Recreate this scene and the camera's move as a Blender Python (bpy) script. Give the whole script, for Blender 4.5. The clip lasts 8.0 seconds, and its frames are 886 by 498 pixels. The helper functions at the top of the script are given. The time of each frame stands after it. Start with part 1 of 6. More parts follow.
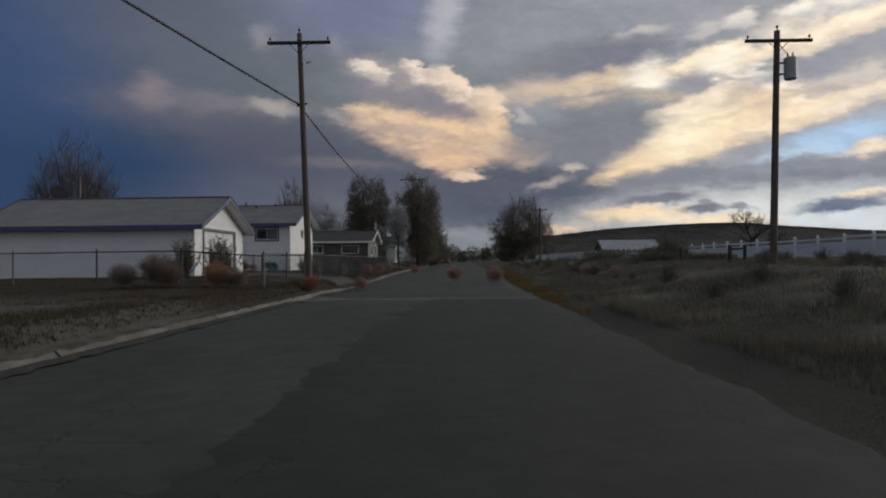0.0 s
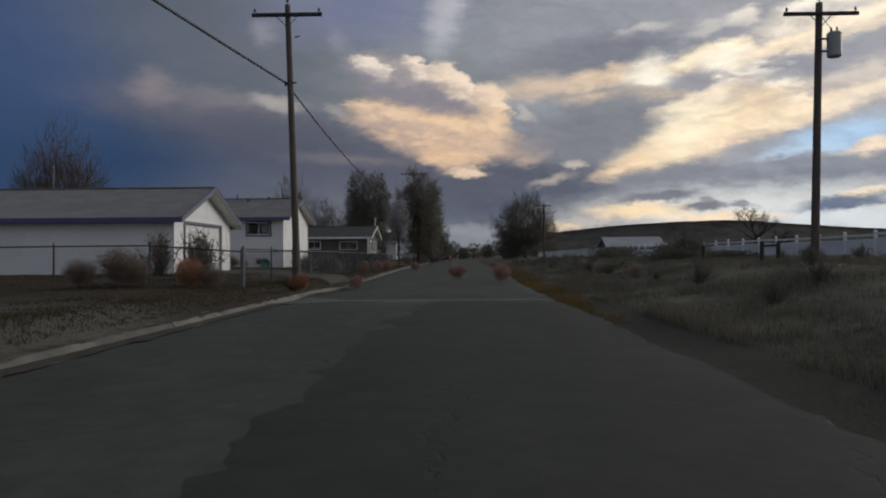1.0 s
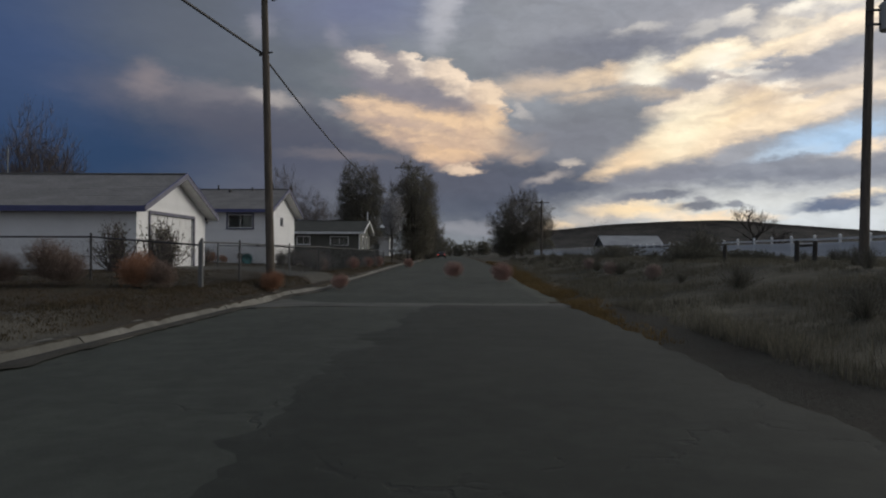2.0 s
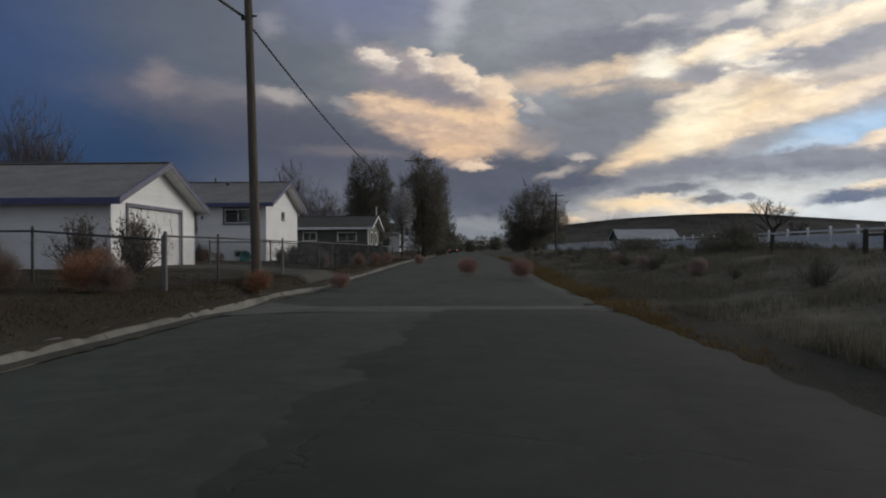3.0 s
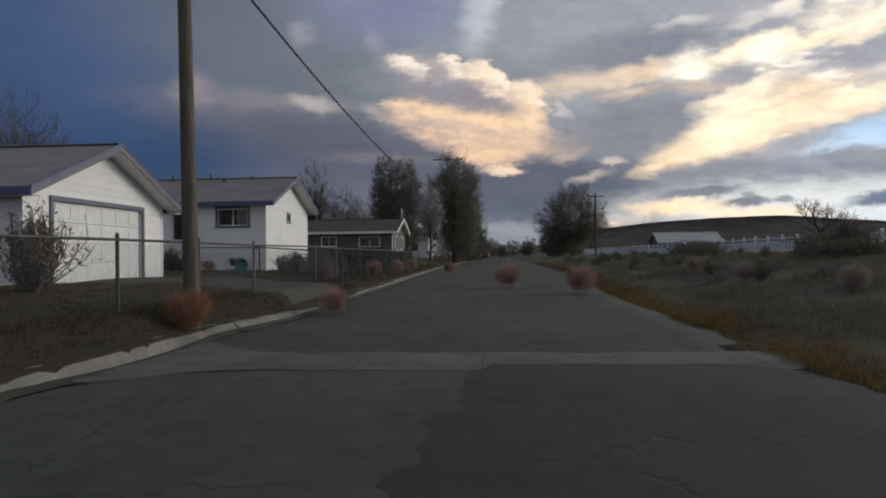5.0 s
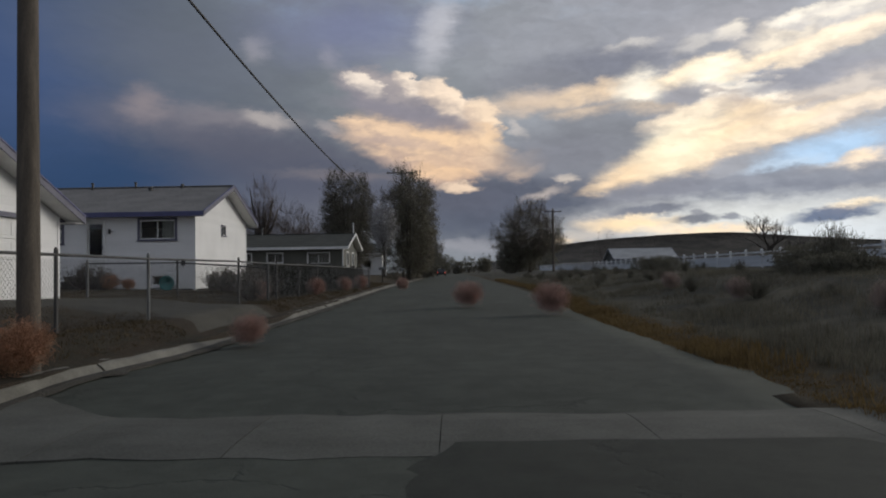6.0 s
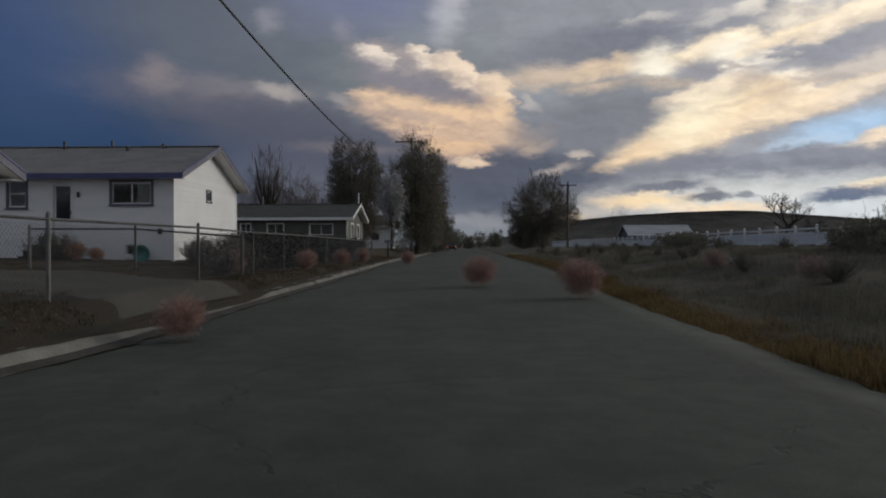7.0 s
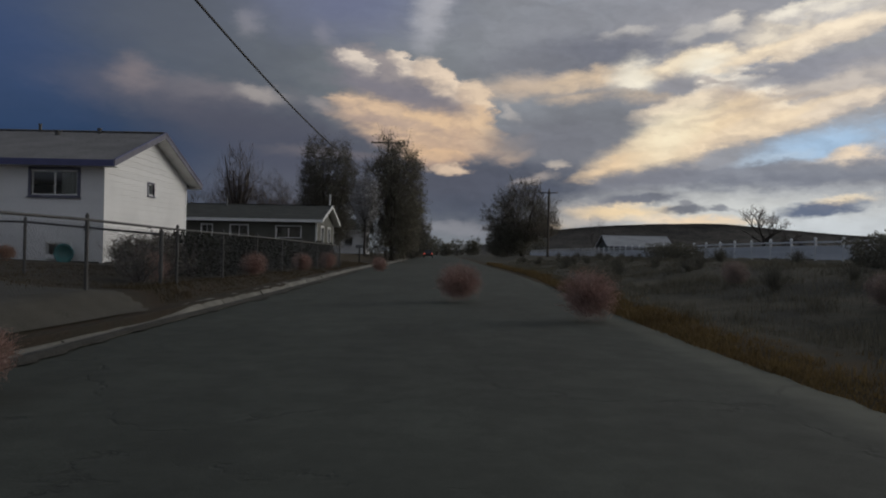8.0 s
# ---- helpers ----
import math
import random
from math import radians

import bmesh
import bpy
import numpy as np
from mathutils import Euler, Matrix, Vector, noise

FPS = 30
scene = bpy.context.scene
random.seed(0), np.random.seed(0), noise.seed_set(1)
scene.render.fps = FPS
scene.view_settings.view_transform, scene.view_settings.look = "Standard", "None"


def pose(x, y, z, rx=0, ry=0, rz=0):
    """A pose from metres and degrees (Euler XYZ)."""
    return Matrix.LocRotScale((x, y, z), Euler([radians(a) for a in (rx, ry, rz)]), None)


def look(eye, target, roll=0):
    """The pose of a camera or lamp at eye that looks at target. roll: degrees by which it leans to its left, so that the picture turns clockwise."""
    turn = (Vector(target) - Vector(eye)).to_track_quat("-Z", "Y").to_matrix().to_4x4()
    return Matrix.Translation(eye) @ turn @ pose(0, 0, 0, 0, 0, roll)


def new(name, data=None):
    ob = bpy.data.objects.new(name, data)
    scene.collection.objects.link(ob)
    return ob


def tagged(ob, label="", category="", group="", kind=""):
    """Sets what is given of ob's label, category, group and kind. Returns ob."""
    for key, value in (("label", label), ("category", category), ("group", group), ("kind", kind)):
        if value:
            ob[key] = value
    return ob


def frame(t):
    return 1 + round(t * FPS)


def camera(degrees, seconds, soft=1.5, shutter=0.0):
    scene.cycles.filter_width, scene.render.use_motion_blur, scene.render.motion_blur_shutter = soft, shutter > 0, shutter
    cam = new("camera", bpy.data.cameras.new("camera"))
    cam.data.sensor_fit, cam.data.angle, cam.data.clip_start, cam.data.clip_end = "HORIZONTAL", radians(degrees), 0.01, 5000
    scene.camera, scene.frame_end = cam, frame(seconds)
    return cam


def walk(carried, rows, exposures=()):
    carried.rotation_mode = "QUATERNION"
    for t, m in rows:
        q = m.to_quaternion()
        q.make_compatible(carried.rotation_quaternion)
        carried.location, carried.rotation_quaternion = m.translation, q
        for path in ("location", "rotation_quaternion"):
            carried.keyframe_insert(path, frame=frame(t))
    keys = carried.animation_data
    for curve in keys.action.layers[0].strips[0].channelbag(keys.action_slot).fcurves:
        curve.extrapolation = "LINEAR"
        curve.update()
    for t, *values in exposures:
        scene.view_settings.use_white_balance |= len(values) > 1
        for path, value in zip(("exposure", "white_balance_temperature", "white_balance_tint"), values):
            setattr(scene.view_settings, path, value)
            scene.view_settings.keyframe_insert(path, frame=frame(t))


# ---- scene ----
cam = camera(63.1, 8.0, soft=2.0)
PATH = [
    (0, (0.007, 0.027, 1.372), (-0.041, 2.026, 1.404), -0.6),
    (0.5, (-0.071, 1.32, 1.389), (-0.117, 3.32, 1.405), -0.8),
    (1, (-0.134, 2.764, 1.377), (-0.185, 4.763, 1.4), -0.4),
    (1.5, (-0.176, 4.248, 1.365), (-0.215, 6.247, 1.389), -0.0),
    (1.7, (-0.206, 4.902, 1.387), (-0.241, 6.901, 1.409), 0.0),
    (2.8, (-0.313, 8.273, 1.357), (-0.362, 10.272, 1.353), 1.2),
    (3, (-0.357, 8.906, 1.345), (-0.425, 10.905, 1.348), -0.3),
    (3.5, (-0.467, 10.616, 1.349), (-0.512, 12.615, 1.407), -0.8),
    (4, (-0.473, 12.077, 1.38), (-0.553, 14.075, 1.432), -0.9),
    (4.2, (-0.516, 12.776, 1.373), (-0.674, 14.77, 1.387), -0.9),
    (5.3, (-0.725, 16.483, 1.355), (-0.875, 18.477, 1.375), -0.6),
    (5.5, (-0.728, 17.087, 1.309), (-0.872, 19.082, 1.319), -0.5),
    (6, (-0.776, 18.645, 1.338), (-0.806, 20.644, 1.402), -0.9),
    (6.5, (-0.759, 20.297, 1.313), (-0.825, 22.296, 1.328), 0.7),
    (7, (-0.736, 21.999, 1.285), (-0.797, 23.998, 1.279), -0.1),
    (7.5, (-0.766, 23.775, 1.211), (-0.787, 25.775, 1.237), 0.6),
    (8, (-0.755, 25.447, 1.266), (-0.752, 27.447, 1.28), 1.1),
]
walk(cam, [(t, look(eye, target, roll)) for t, eye, target, roll in PATH],
     [(0, 0.0), (1.5, 0.05), (3.0, 0.05), (4.0, -0.05), (4.3, 0.08), (5.3, 0.33), (5.6, 0.32), (6.0, 0.2), (6.4, 0.0), (6.8, 0.0), (7.4, 0.0), (8.0, -0.2)])

# ---- world, sun and exposure ----
def srgb(r, g, b):
    """Linear colour from 0-255 display values."""
    return tuple(((c / 255 + 0.055) / 1.055) ** 2.4 if c > 10 else c / 255 / 12.92 for c in (r, g, b)) + (1.0,)


class Graph:
    """Short hand for node trees."""

    def __init__(self, tree):
        self.tree = tree
        tree.nodes.clear()

    def node(self, kind, operation=None):
        n = self.tree.nodes.new(kind)
        if operation:
            n.operation = operation
        return n

    def put(self, socket, value):
        if isinstance(value, bpy.types.NodeSocket):
            self.tree.links.new(value, socket)
        else:
            socket.default_value = value

    def math(self, op, a, b=None, c=None, clamp=False):
        n = self.node("ShaderNodeMath", op)
        n.use_clamp = clamp
        for i, v in enumerate((a, b, c)):
            if v is not None:
                self.put(n.inputs[i], v)
        return n.outputs[0]

    def step(self, v, lo, hi, out0=0.0, out1=1.0):
        n = self.node("ShaderNodeMapRange")
        n.interpolation_type = "SMOOTHSTEP"
        for i, x in enumerate((v, lo, hi, out0, out1)):
            self.put(n.inputs[i], x)
        return n.outputs[0]

    def mix(self, fac, a, b, blend="MIX"):
        n = self.node("ShaderNodeMix")
        n.data_type, n.blend_type = "RGBA", blend
        self.put(n.inputs[0], fac)
        self.put(n.inputs[6], a)
        self.put(n.inputs[7], b)
        return n.outputs[2]

    def noise(self, vector, scale, detail=4.0, rough=0.55, kind="FBM"):
        n = self.node("ShaderNodeTexNoise")
        if vector is not None:
            self.put(n.inputs["Vector"], vector)
        n.inputs["Scale"].default_value = scale
        n.inputs["Detail"].default_value = detail
        n.inputs["Roughness"].default_value = rough
        return n.outputs[0], n.outputs[1]

    def ramp(self, fac, stops):
        n = self.node("ShaderNodeValToRGB")
        self.put(n.inputs[0], fac)
        el = n.color_ramp.elements
        while len(el) < len(stops):
            el.new(0.5)
        for e, (p, c) in zip(el, stops):
            e.position, e.color = p, c
        return n.outputs[0]


SUN_AZ, SUN_EL = 58.0, 14.0  # degrees from straight ahead to the right, and up

world = bpy.data.worlds.new("evening_sky")
scene.world = world
world.use_nodes = True
g = Graph(world.node_tree)
ray = g.node("ShaderNodeTexCoord").outputs["Generated"]
xyz = g.node("ShaderNodeSeparateXYZ")
g.put(xyz.inputs[0], ray)
az_raw = g.math("MULTIPLY", g.math("ARCTAN2", xyz.outputs[0], xyz.outputs[1]), 57.2958)
el_raw = g.math("MULTIPLY", g.math("ARCSINE", g.math("MULTIPLY", xyz.outputs[2], 0.99999)), 57.2958)
# clouds are stretched sideways, more so low down
flat = g.node("ShaderNodeVectorMath", "MULTIPLY")
g.put(flat.inputs[0], ray)
flat.inputs[1].default_value = (1.0, 1.0, 2.2)
wide, wide_c = g.noise(flat.outputs[0], 5.0, 5.0, 0.6)
fine, fine_c = g.noise(flat.outputs[0], 16.0, 6.0, 0.62)
puff, puff_c = g.noise(flat.outputs[0], 42.0, 4.0, 0.6)
# heaped billows, and the side of them that faces the low sun
def billow(shift, scale, detail):
    at = g.node("ShaderNodeVectorMath", "MULTIPLY_ADD")
    g.put(at.inputs[0], fine_c)
    at.inputs[1].default_value = (0.09, 0.09, 0.09)
    g.put(at.inputs[2], flat.outputs[0])
    moved = g.node("ShaderNodeVectorMath", "ADD")
    g.put(moved.inputs[0], at.outputs[0])
    moved.inputs[1].default_value = shift
    v = g.node("ShaderNodeTexVoronoi")
    v.feature = "SMOOTH_F1"
    g.put(v.inputs["Vector"], moved.outputs[0])
    v.inputs["Scale"].default_value = scale
    v.inputs["Detail"].default_value = detail
    v.inputs["Roughness"].default_value = 0.5
    v.inputs["Smoothness"].default_value = 0.35
    return g.math("DIVIDE", v.outputs["Distance"], 1.75)


heap = billow((0, 0, 0), 17.0, 2.0)
facing = g.math("SUBTRACT", billow((0.009, -0.004, 0.016), 17.0, 2.0), heap)
w1 = g.node("ShaderNodeSeparateXYZ")
g.put(w1.inputs[0], fine_c)
w2 = g.node("ShaderNodeSeparateXYZ")
g.put(w2.inputs[0], puff_c)


def warped(raw, a, b, ka, kb):
    v = g.math("ADD", raw, g.math("MULTIPLY", g.math("SUBTRACT", a, 0.5), ka))
    return g.math("ADD", v, g.math("MULTIPLY", g.math("SUBTRACT", b, 0.5), kb))


az = warped(az_raw, w1.outputs[0], w2.outputs[0], 2.4, 1.6)
el = warped(el_raw, w1.outputs[1], w2.outputs[1], 1.2, 1.0)

sky_node = g.node("ShaderNodeTexSky")
sky_node.sky_type, sky_node.sun_disc = "NISHITA", False
sky_node.sun_elevation, sky_node.sun_rotation = radians(SUN_EL), radians(SUN_AZ)
clear = g.mix(1.0, sky_node.outputs[0], (0.16, 0.16, 0.16, 1), "MULTIPLY")

# the overcast sheet: storm blue on one side, mauve grey ahead, pale towards the light
sheet = g.ramp(g.math("ADD", g.math("DIVIDE", az_raw, 360.0), 0.5), [
    (0.00, srgb(134, 138, 146)), (0.30, srgb(92, 102, 122)), (0.405, srgb(52, 70, 100)), (0.432, srgb(76, 86, 98)),
    (0.46, srgb(108, 114, 121)), (0.50, srgb(126, 131, 137)), (0.545, srgb(148, 150, 158)), (0.60, srgb(168, 169, 173)),
    (0.70, srgb(190, 187, 182)), (0.85, srgb(146, 148, 154)), (1.0, srgb(134, 138, 146))])
relief = g.step(g.math("ADD", g.math("MULTIPLY", wide, 0.7), g.math("MULTIPLY", fine, 0.3)), 0.32, 0.68, 0.84, 1.16)
grey = g.node("ShaderNodeCombineColor")
for i in range(3):
    g.put(grey.inputs[i], relief)
sky = g.mix(1.0, sheet, grey.outputs[0], "MULTIPLY")
# clear gaps high up
gap = g.math("MULTIPLY", g.step(wide, 0.52, 0.68), g.step(el, 17.0, 24.0))
sky = g.mix(g.math("MULTIPLY", gap, 0.7), sky, clear)


def streaks(tilt, long, across):
    """Noise drawn out along a tilted line."""
    c, s = math.cos(radians(tilt)), math.sin(radians(tilt))
    u = g.math("ADD", g.math("MULTIPLY", az, c / long), g.math("MULTIPLY", el, s / long))
    v = g.math("SUBTRACT", g.math("MULTIPLY", el, c / across), g.math("MULTIPLY", az, s / across))
    at = g.node("ShaderNodeCombineXYZ")
    g.put(at.inputs[0], u)
    g.put(at.inputs[1], v)
    return g.noise(at.outputs[0], 1.0, 4.0, 0.55)[0]


drift_down, drift_up = streaks(-10, 4.5, 1.1), streaks(15, 5.0, 1.3)


def blend(*fields):
    """A weighted sum of noises about their middle."""
    total = None
    for field, much in fields:
        part_of = g.math("MULTIPLY_ADD", field, much, -0.5 * much)
        total = part_of if total is None else g.math("ADD", total, part_of)
    return total


# ragged outlines and mottled light, for banks that drift down and banks that drift up
outlines = [blend((fine, 0.8), (puff, 0.5), (drift, 0.7), (heap, 0.6)) for drift in (drift_down, drift_up)]
mottles = [g.math("MULTIPLY_ADD", facing, 3.0, blend((puff, 1.0), (fine, 1.0), (drift, 2.0))) for drift in (drift_down, drift_up)]
place = g.node("ShaderNodeCombineXYZ")
g.put(place.inputs[0], az)
g.put(place.inputs[1], el)
place = place.outputs[0]
laid = 0


def cloud(a0, e0, ra, re, tilt, top, under=None, soft=0.5, opacity=1.0, ragged=0.6, mottle=0.6):
    """Lays one cloud bank over the sky: place and half sizes in degrees, its lit and its shaded colour."""
    global sky, place, laid
    side = 0 if a0 < 6 else 1
    laid += 1
    if laid % 12 == 0:
        # ties the banks so far to the next ones, which keeps their order of work
        tie = g.node("ShaderNodeVectorMath", "MULTIPLY_ADD")
        g.put(tie.inputs[0], sky)
        tie.inputs[1].default_value = (1e-7, 1e-7, 1e-7)
        g.put(tie.inputs[2], place)
        place = tie.outputs[0]
    local = g.node("ShaderNodeMapping")
    local.vector_type = "TEXTURE"
    g.put(local.inputs[0], place)
    local.inputs[1].default_value = (a0, e0, 0)
    local.inputs[2].default_value = (0, 0, radians(tilt))
    local.inputs[3].default_value = (ra, re, 1)
    far = g.node("ShaderNodeVectorMath", "LENGTH")
    g.put(far.inputs[0], local.outputs[0])
    d = g.math("MULTIPLY_ADD", outlines[side], ragged, far.outputs["Value"])
    if under is None:
        sky = g.mix(g.step(d, 1.0 + soft, 1.0 - soft, 0.0, opacity), sky, srgb(*top))
        return
    # crisp heads over soft undersides, lit from above
    v = g.node("ShaderNodeSeparateXYZ")
    g.put(v.inputs[0], local.outputs[0])
    d = g.math("MULTIPLY_ADD", g.step(v.outputs[1], 0.7, -0.9), 0.35 * soft, d)
    mask = g.step(d, 1.0 + 0.75 * soft, 1.0 - 0.75 * soft, 0.0, opacity)
    lit = g.step(g.math("MULTIPLY_ADD", mottles[side], mottle, v.outputs[1]), -1.1, 0.9)
    sky = g.mix(mask, sky, srgb(*under))
    sky = g.mix(g.math("MULTIPLY", mask, lit), sky, srgb(*top))


# storm side
cloud(-26.4, 7.2, 12.11, 4.46, 0, (42, 64, 96), None, 0.9, 0.9, 0.4, 0.6)
cloud(-30.7, 15.2, 6.12, 5.08, 0, (62, 80, 116), None, 0.95, 0.8, 0.4, 0.6)
cloud(-20.7, 16.4, 7.97, 3.38, -10, (95, 101, 114), None, 0.95, 0.75, 0.4, 0.6)
cloud(-20.7, 11.2, 5.98, 1.27, -6, (104, 103, 114), None, 0.95, 0.75, 0.6, 0.6)
cloud(-23.2, 12.5, 1.31, 1.08, 10, (132, 124, 128), None, 0.95, 0.8, 0.6, 0.6)
cloud(-16.6, 11.8, 4.59, 0.69, -3, (126, 122, 128), None, 0.9, 0.75, 0.7, 0.6)
cloud(-14.2, 11.9, 1.79, 0.48, -8, (170, 163, 160), None, 0.7, 0.85, 0.8, 0.6)
cloud(-9.7, 11.3, 0.79, 0.40, -20, (160, 154, 154), None, 0.7, 0.8, 0.8, 0.6)
cloud(-15.3, 17.0, 0.93, 0.87, 30, (142, 141, 148), None, 0.9, 0.7, 0.6, 0.6)
cloud(-9.6, 16.7, 0.70, 0.80, 30, (144, 143, 150), None, 0.9, 0.7, 0.6, 0.6)
cloud(-12.8, 9.2, 9.47, 1.85, -4, (82, 84, 98), None, 0.8, 0.85, 0.5, 0.6)
cloud(-9.3, 6.9, 8.80, 1.51, -2, (78, 82, 98), None, 0.85, 0.8, 0.5, 0.6)
cloud(-7.5, 7.6, 4.88, 0.40, -3, (120, 114, 118), None, 0.9, 0.7, 0.7, 0.6)
cloud(-11.1, 4.7, 9.58, 1.95, 0, (88, 90, 104), None, 0.9, 0.7, 0.4, 0.6)
cloud(-7.5, 18.8, 6.65, 2.23, 0, (108, 114, 146), None, 0.95, 0.7, 0.4, 0.6)
# slate bank ahead
cloud(4.1, 5.0, 9.35, 3.13, 0, (82, 88, 103), None, 0.6, 0.95, 0.5, 0.6)
cloud(-0.4, 6.1, 6.73, 1.53, 0, (88, 91, 104), None, 0.7, 0.8, 0.5, 0.6)
# the great lit cloud: grey body, lit heads, the glowing lower shelf
cloud(-3.2, 13.3, 6.01, 1.88, -15, (158, 150, 150), (122, 121, 132), 0.3, 1, 0.45, 0.4)
cloud(-6.9, 14.6, 1.78, 0.76, -22, (226, 212, 198), (140, 136, 142), 0.3, 1, 0.7, 0.5)
cloud(-3.0, 14.5, 1.88, 0.85, -30, (240, 222, 202), (150, 143, 146), 0.25, 1, 0.7, 0.5)
cloud(-0.4, 13.4, 2.69, 1.26, -34, (238, 216, 192), (170, 158, 152), 0.3, 1, 0.6, 0.5)
cloud(2.2, 12.1, 1.52, 1.43, -50, (236, 212, 184), (186, 168, 156), 0.35, 1, 0.6, 0.5)
cloud(-1.7, 9.6, 6.73, 2.07, -12, (226, 194, 160), (178, 156, 144), 0.4, 1, 0.5, 0.8)
cloud(-5.8, 11.0, 3.21, 0.81, -13, (222, 192, 162), (168, 150, 142), 0.4, 1, 0.7, 0.6)
cloud(2.4, 9.8, 2.06, 1.70, -20, (236, 204, 168), (200, 172, 150), 0.35, 1, 0.5, 0.6)
cloud(-0.4, 7.7, 2.87, 0.90, -6, (222, 188, 154), (180, 156, 142), 0.45, 1, 0.7, 0.6)
cloud(-3.6, 12.3, 5.02, 0.67, -12, (130, 127, 136), None, 0.7, 0.95, 0.6, 0.6)
cloud(-4.0, 10.3, 4.03, 0.31, -10, (182, 160, 148), None, 0.9, 0.6, 0.7, 0.6)
cloud(-0.4, 8.8, 3.59, 0.31, -8, (198, 170, 148), None, 0.9, 0.6, 0.7, 0.6)
cloud(0.5, 6.7, 1.53, 0.27, -4, (230, 204, 178), None, 0.6, 0.85, 1, 0.6)
# wisps beside it
cloud(5.3, 11.0, 0.89, 0.36, -38, (186, 180, 176), None, 0.7, 0.85, 0.8, 0.6)
cloud(6.2, 8.2, 1.59, 1.07, 30, (218, 188, 156), (184, 164, 150), 0.7, 0.95, 0.6, 0.5)
cloud(8.9, 7.2, 0.78, 0.27, 0, (226, 210, 192), None, 0.6, 0.9, 0.8, 0.6)
cloud(7.2, 6.0, 1.49, 0.36, 12, (180, 170, 164), None, 0.8, 0.8, 0.8, 0.6)
cloud(-1.1, 18.3, 1.17, 2.24, -18, (190, 190, 196), None, 0.95, 0.8, 0.5, 0.6)
# the bright side, from the top down
cloud(8.5, 17.1, 8.73, 2.66, 0, (142, 144, 152), None, 0.95, 0.7, 0.4, 0.6)
cloud(18.9, 16.3, 7.53, 1.86, 10, (160, 160, 166), (140, 142, 151), 0.8, 0.9, 0.6, 0.6)
cloud(14.0, 16.7, 1.92, 0.52, 8, (196, 192, 188), (150, 150, 156), 0.5, 0.9, 0.9, 0.5)
cloud(21.5, 16.9, 1.30, 0.75, 10, (226, 218, 206), (160, 159, 164), 0.45, 0.95, 0.9, 0.5)
cloud(18.9, 16.5, 1.59, 0.51, 14, (200, 196, 192), None, 0.7, 0.8, 0.9, 0.6)
cloud(11.1, 15.3, 5.36, 1.32, 4, (116, 119, 131), None, 0.7, 0.92, 0.5, 0.6)
cloud(6.7, 14.7, 3.97, 0.98, 4, (126, 128, 136), None, 0.85, 0.8, 0.5, 0.6)
cloud(27.1, 16.1, 5.23, 1.58, 10, (238, 226, 206), (176, 171, 172), 0.6, 0.95, 0.7, 0.7)
cloud(26.1, 17.2, 1.99, 0.64, 10, (246, 238, 222), (190, 186, 186), 0.5, 0.95, 0.9, 0.5)
cloud(28.8, 17.0, 2.36, 0.78, 10, (236, 228, 214), (182, 180, 184), 0.6, 0.95, 0.9, 0.6)
cloud(6.3, 13.1, 3.53, 0.76, 6, (214, 192, 170), None, 0.9, 0.85, 0.6, 0.6)
cloud(11.1, 13.3, 3.86, 0.88, 8, (222, 198, 170), (178, 166, 156), 0.75, 0.95, 0.7, 0.6)
cloud(10.2, 12.0, 2.59, 0.53, 4, (214, 192, 168), (168, 158, 152), 0.7, 0.85, 0.9, 0.6)
cloud(14.9, 13.6, 1.58, 1.12, 6, (255, 246, 226), None, 0.85, 0.95, 0.6, 0.6)
cloud(19.1, 14.3, 3.16, 0.93, 10, (255, 238, 208), (222, 202, 176), 0.7, 1, 0.6, 0.5)
cloud(20.3, 14.0, 1.87, 0.92, 0, (255, 248, 230), None, 0.85, 0.9, 0.6, 0.6)
cloud(24.6, 14.7, 4.01, 0.73, 13, (255, 236, 206), (214, 198, 180), 0.6, 1, 0.7, 0.6)
cloud(28.8, 15.5, 3.71, 0.86, 14, (255, 238, 212), (216, 202, 186), 0.65, 1, 0.7, 0.6)
cloud(26.1, 13.4, 4.26, 0.80, 8, (146, 147, 156), None, 0.7, 0.9, 0.6, 0.6)
cloud(29.5, 13.7, 2.66, 0.54, 12, (160, 160, 168), None, 0.8, 0.8, 0.7, 0.6)
cloud(18.1, 12.8, 2.16, 0.85, 6, (150, 149, 155), None, 0.7, 0.9, 0.8, 0.6)
cloud(15.3, 12.1, 2.23, 0.52, -6, (204, 186, 166), (158, 152, 152), 0.7, 0.85, 1, 0.7)
cloud(11.1, 10.0, 5.79, 2.02, 6, (124, 127, 134), None, 0.6, 0.95, 0.5, 0.6)
cloud(8.5, 8.9, 4.37, 1.51, 0, (122, 124, 133), None, 0.8, 0.85, 0.5, 0.6)
cloud(27.5, 11.6, 5.19, 1.34, 12, (206, 196, 186), (178, 172, 172), 0.8, 0.9, 0.6, 0.6)
cloud(22.2, 12.2, 3.03, 1.44, -2, (255, 246, 230), (196, 182, 172), 0.3, 1, 1, 1.3)
cloud(18.5, 11.3, 3.58, 0.76, 14, (240, 222, 198), (196, 182, 168), 0.7, 0.95, 0.8, 0.7)
cloud(24.6, 11.0, 1.60, 0.73, -20, (248, 234, 212), (190, 178, 170), 0.5, 0.95, 1.1, 1)
cloud(25.7, 13.2, 3.93, 0.64, 7, (148, 149, 158), None, 0.65, 0.92, 0.7, 0.6)
cloud(23.2, 10.6, 2.24, 0.33, -6, (176, 164, 156), None, 0.85, 0.7, 1, 0.6)
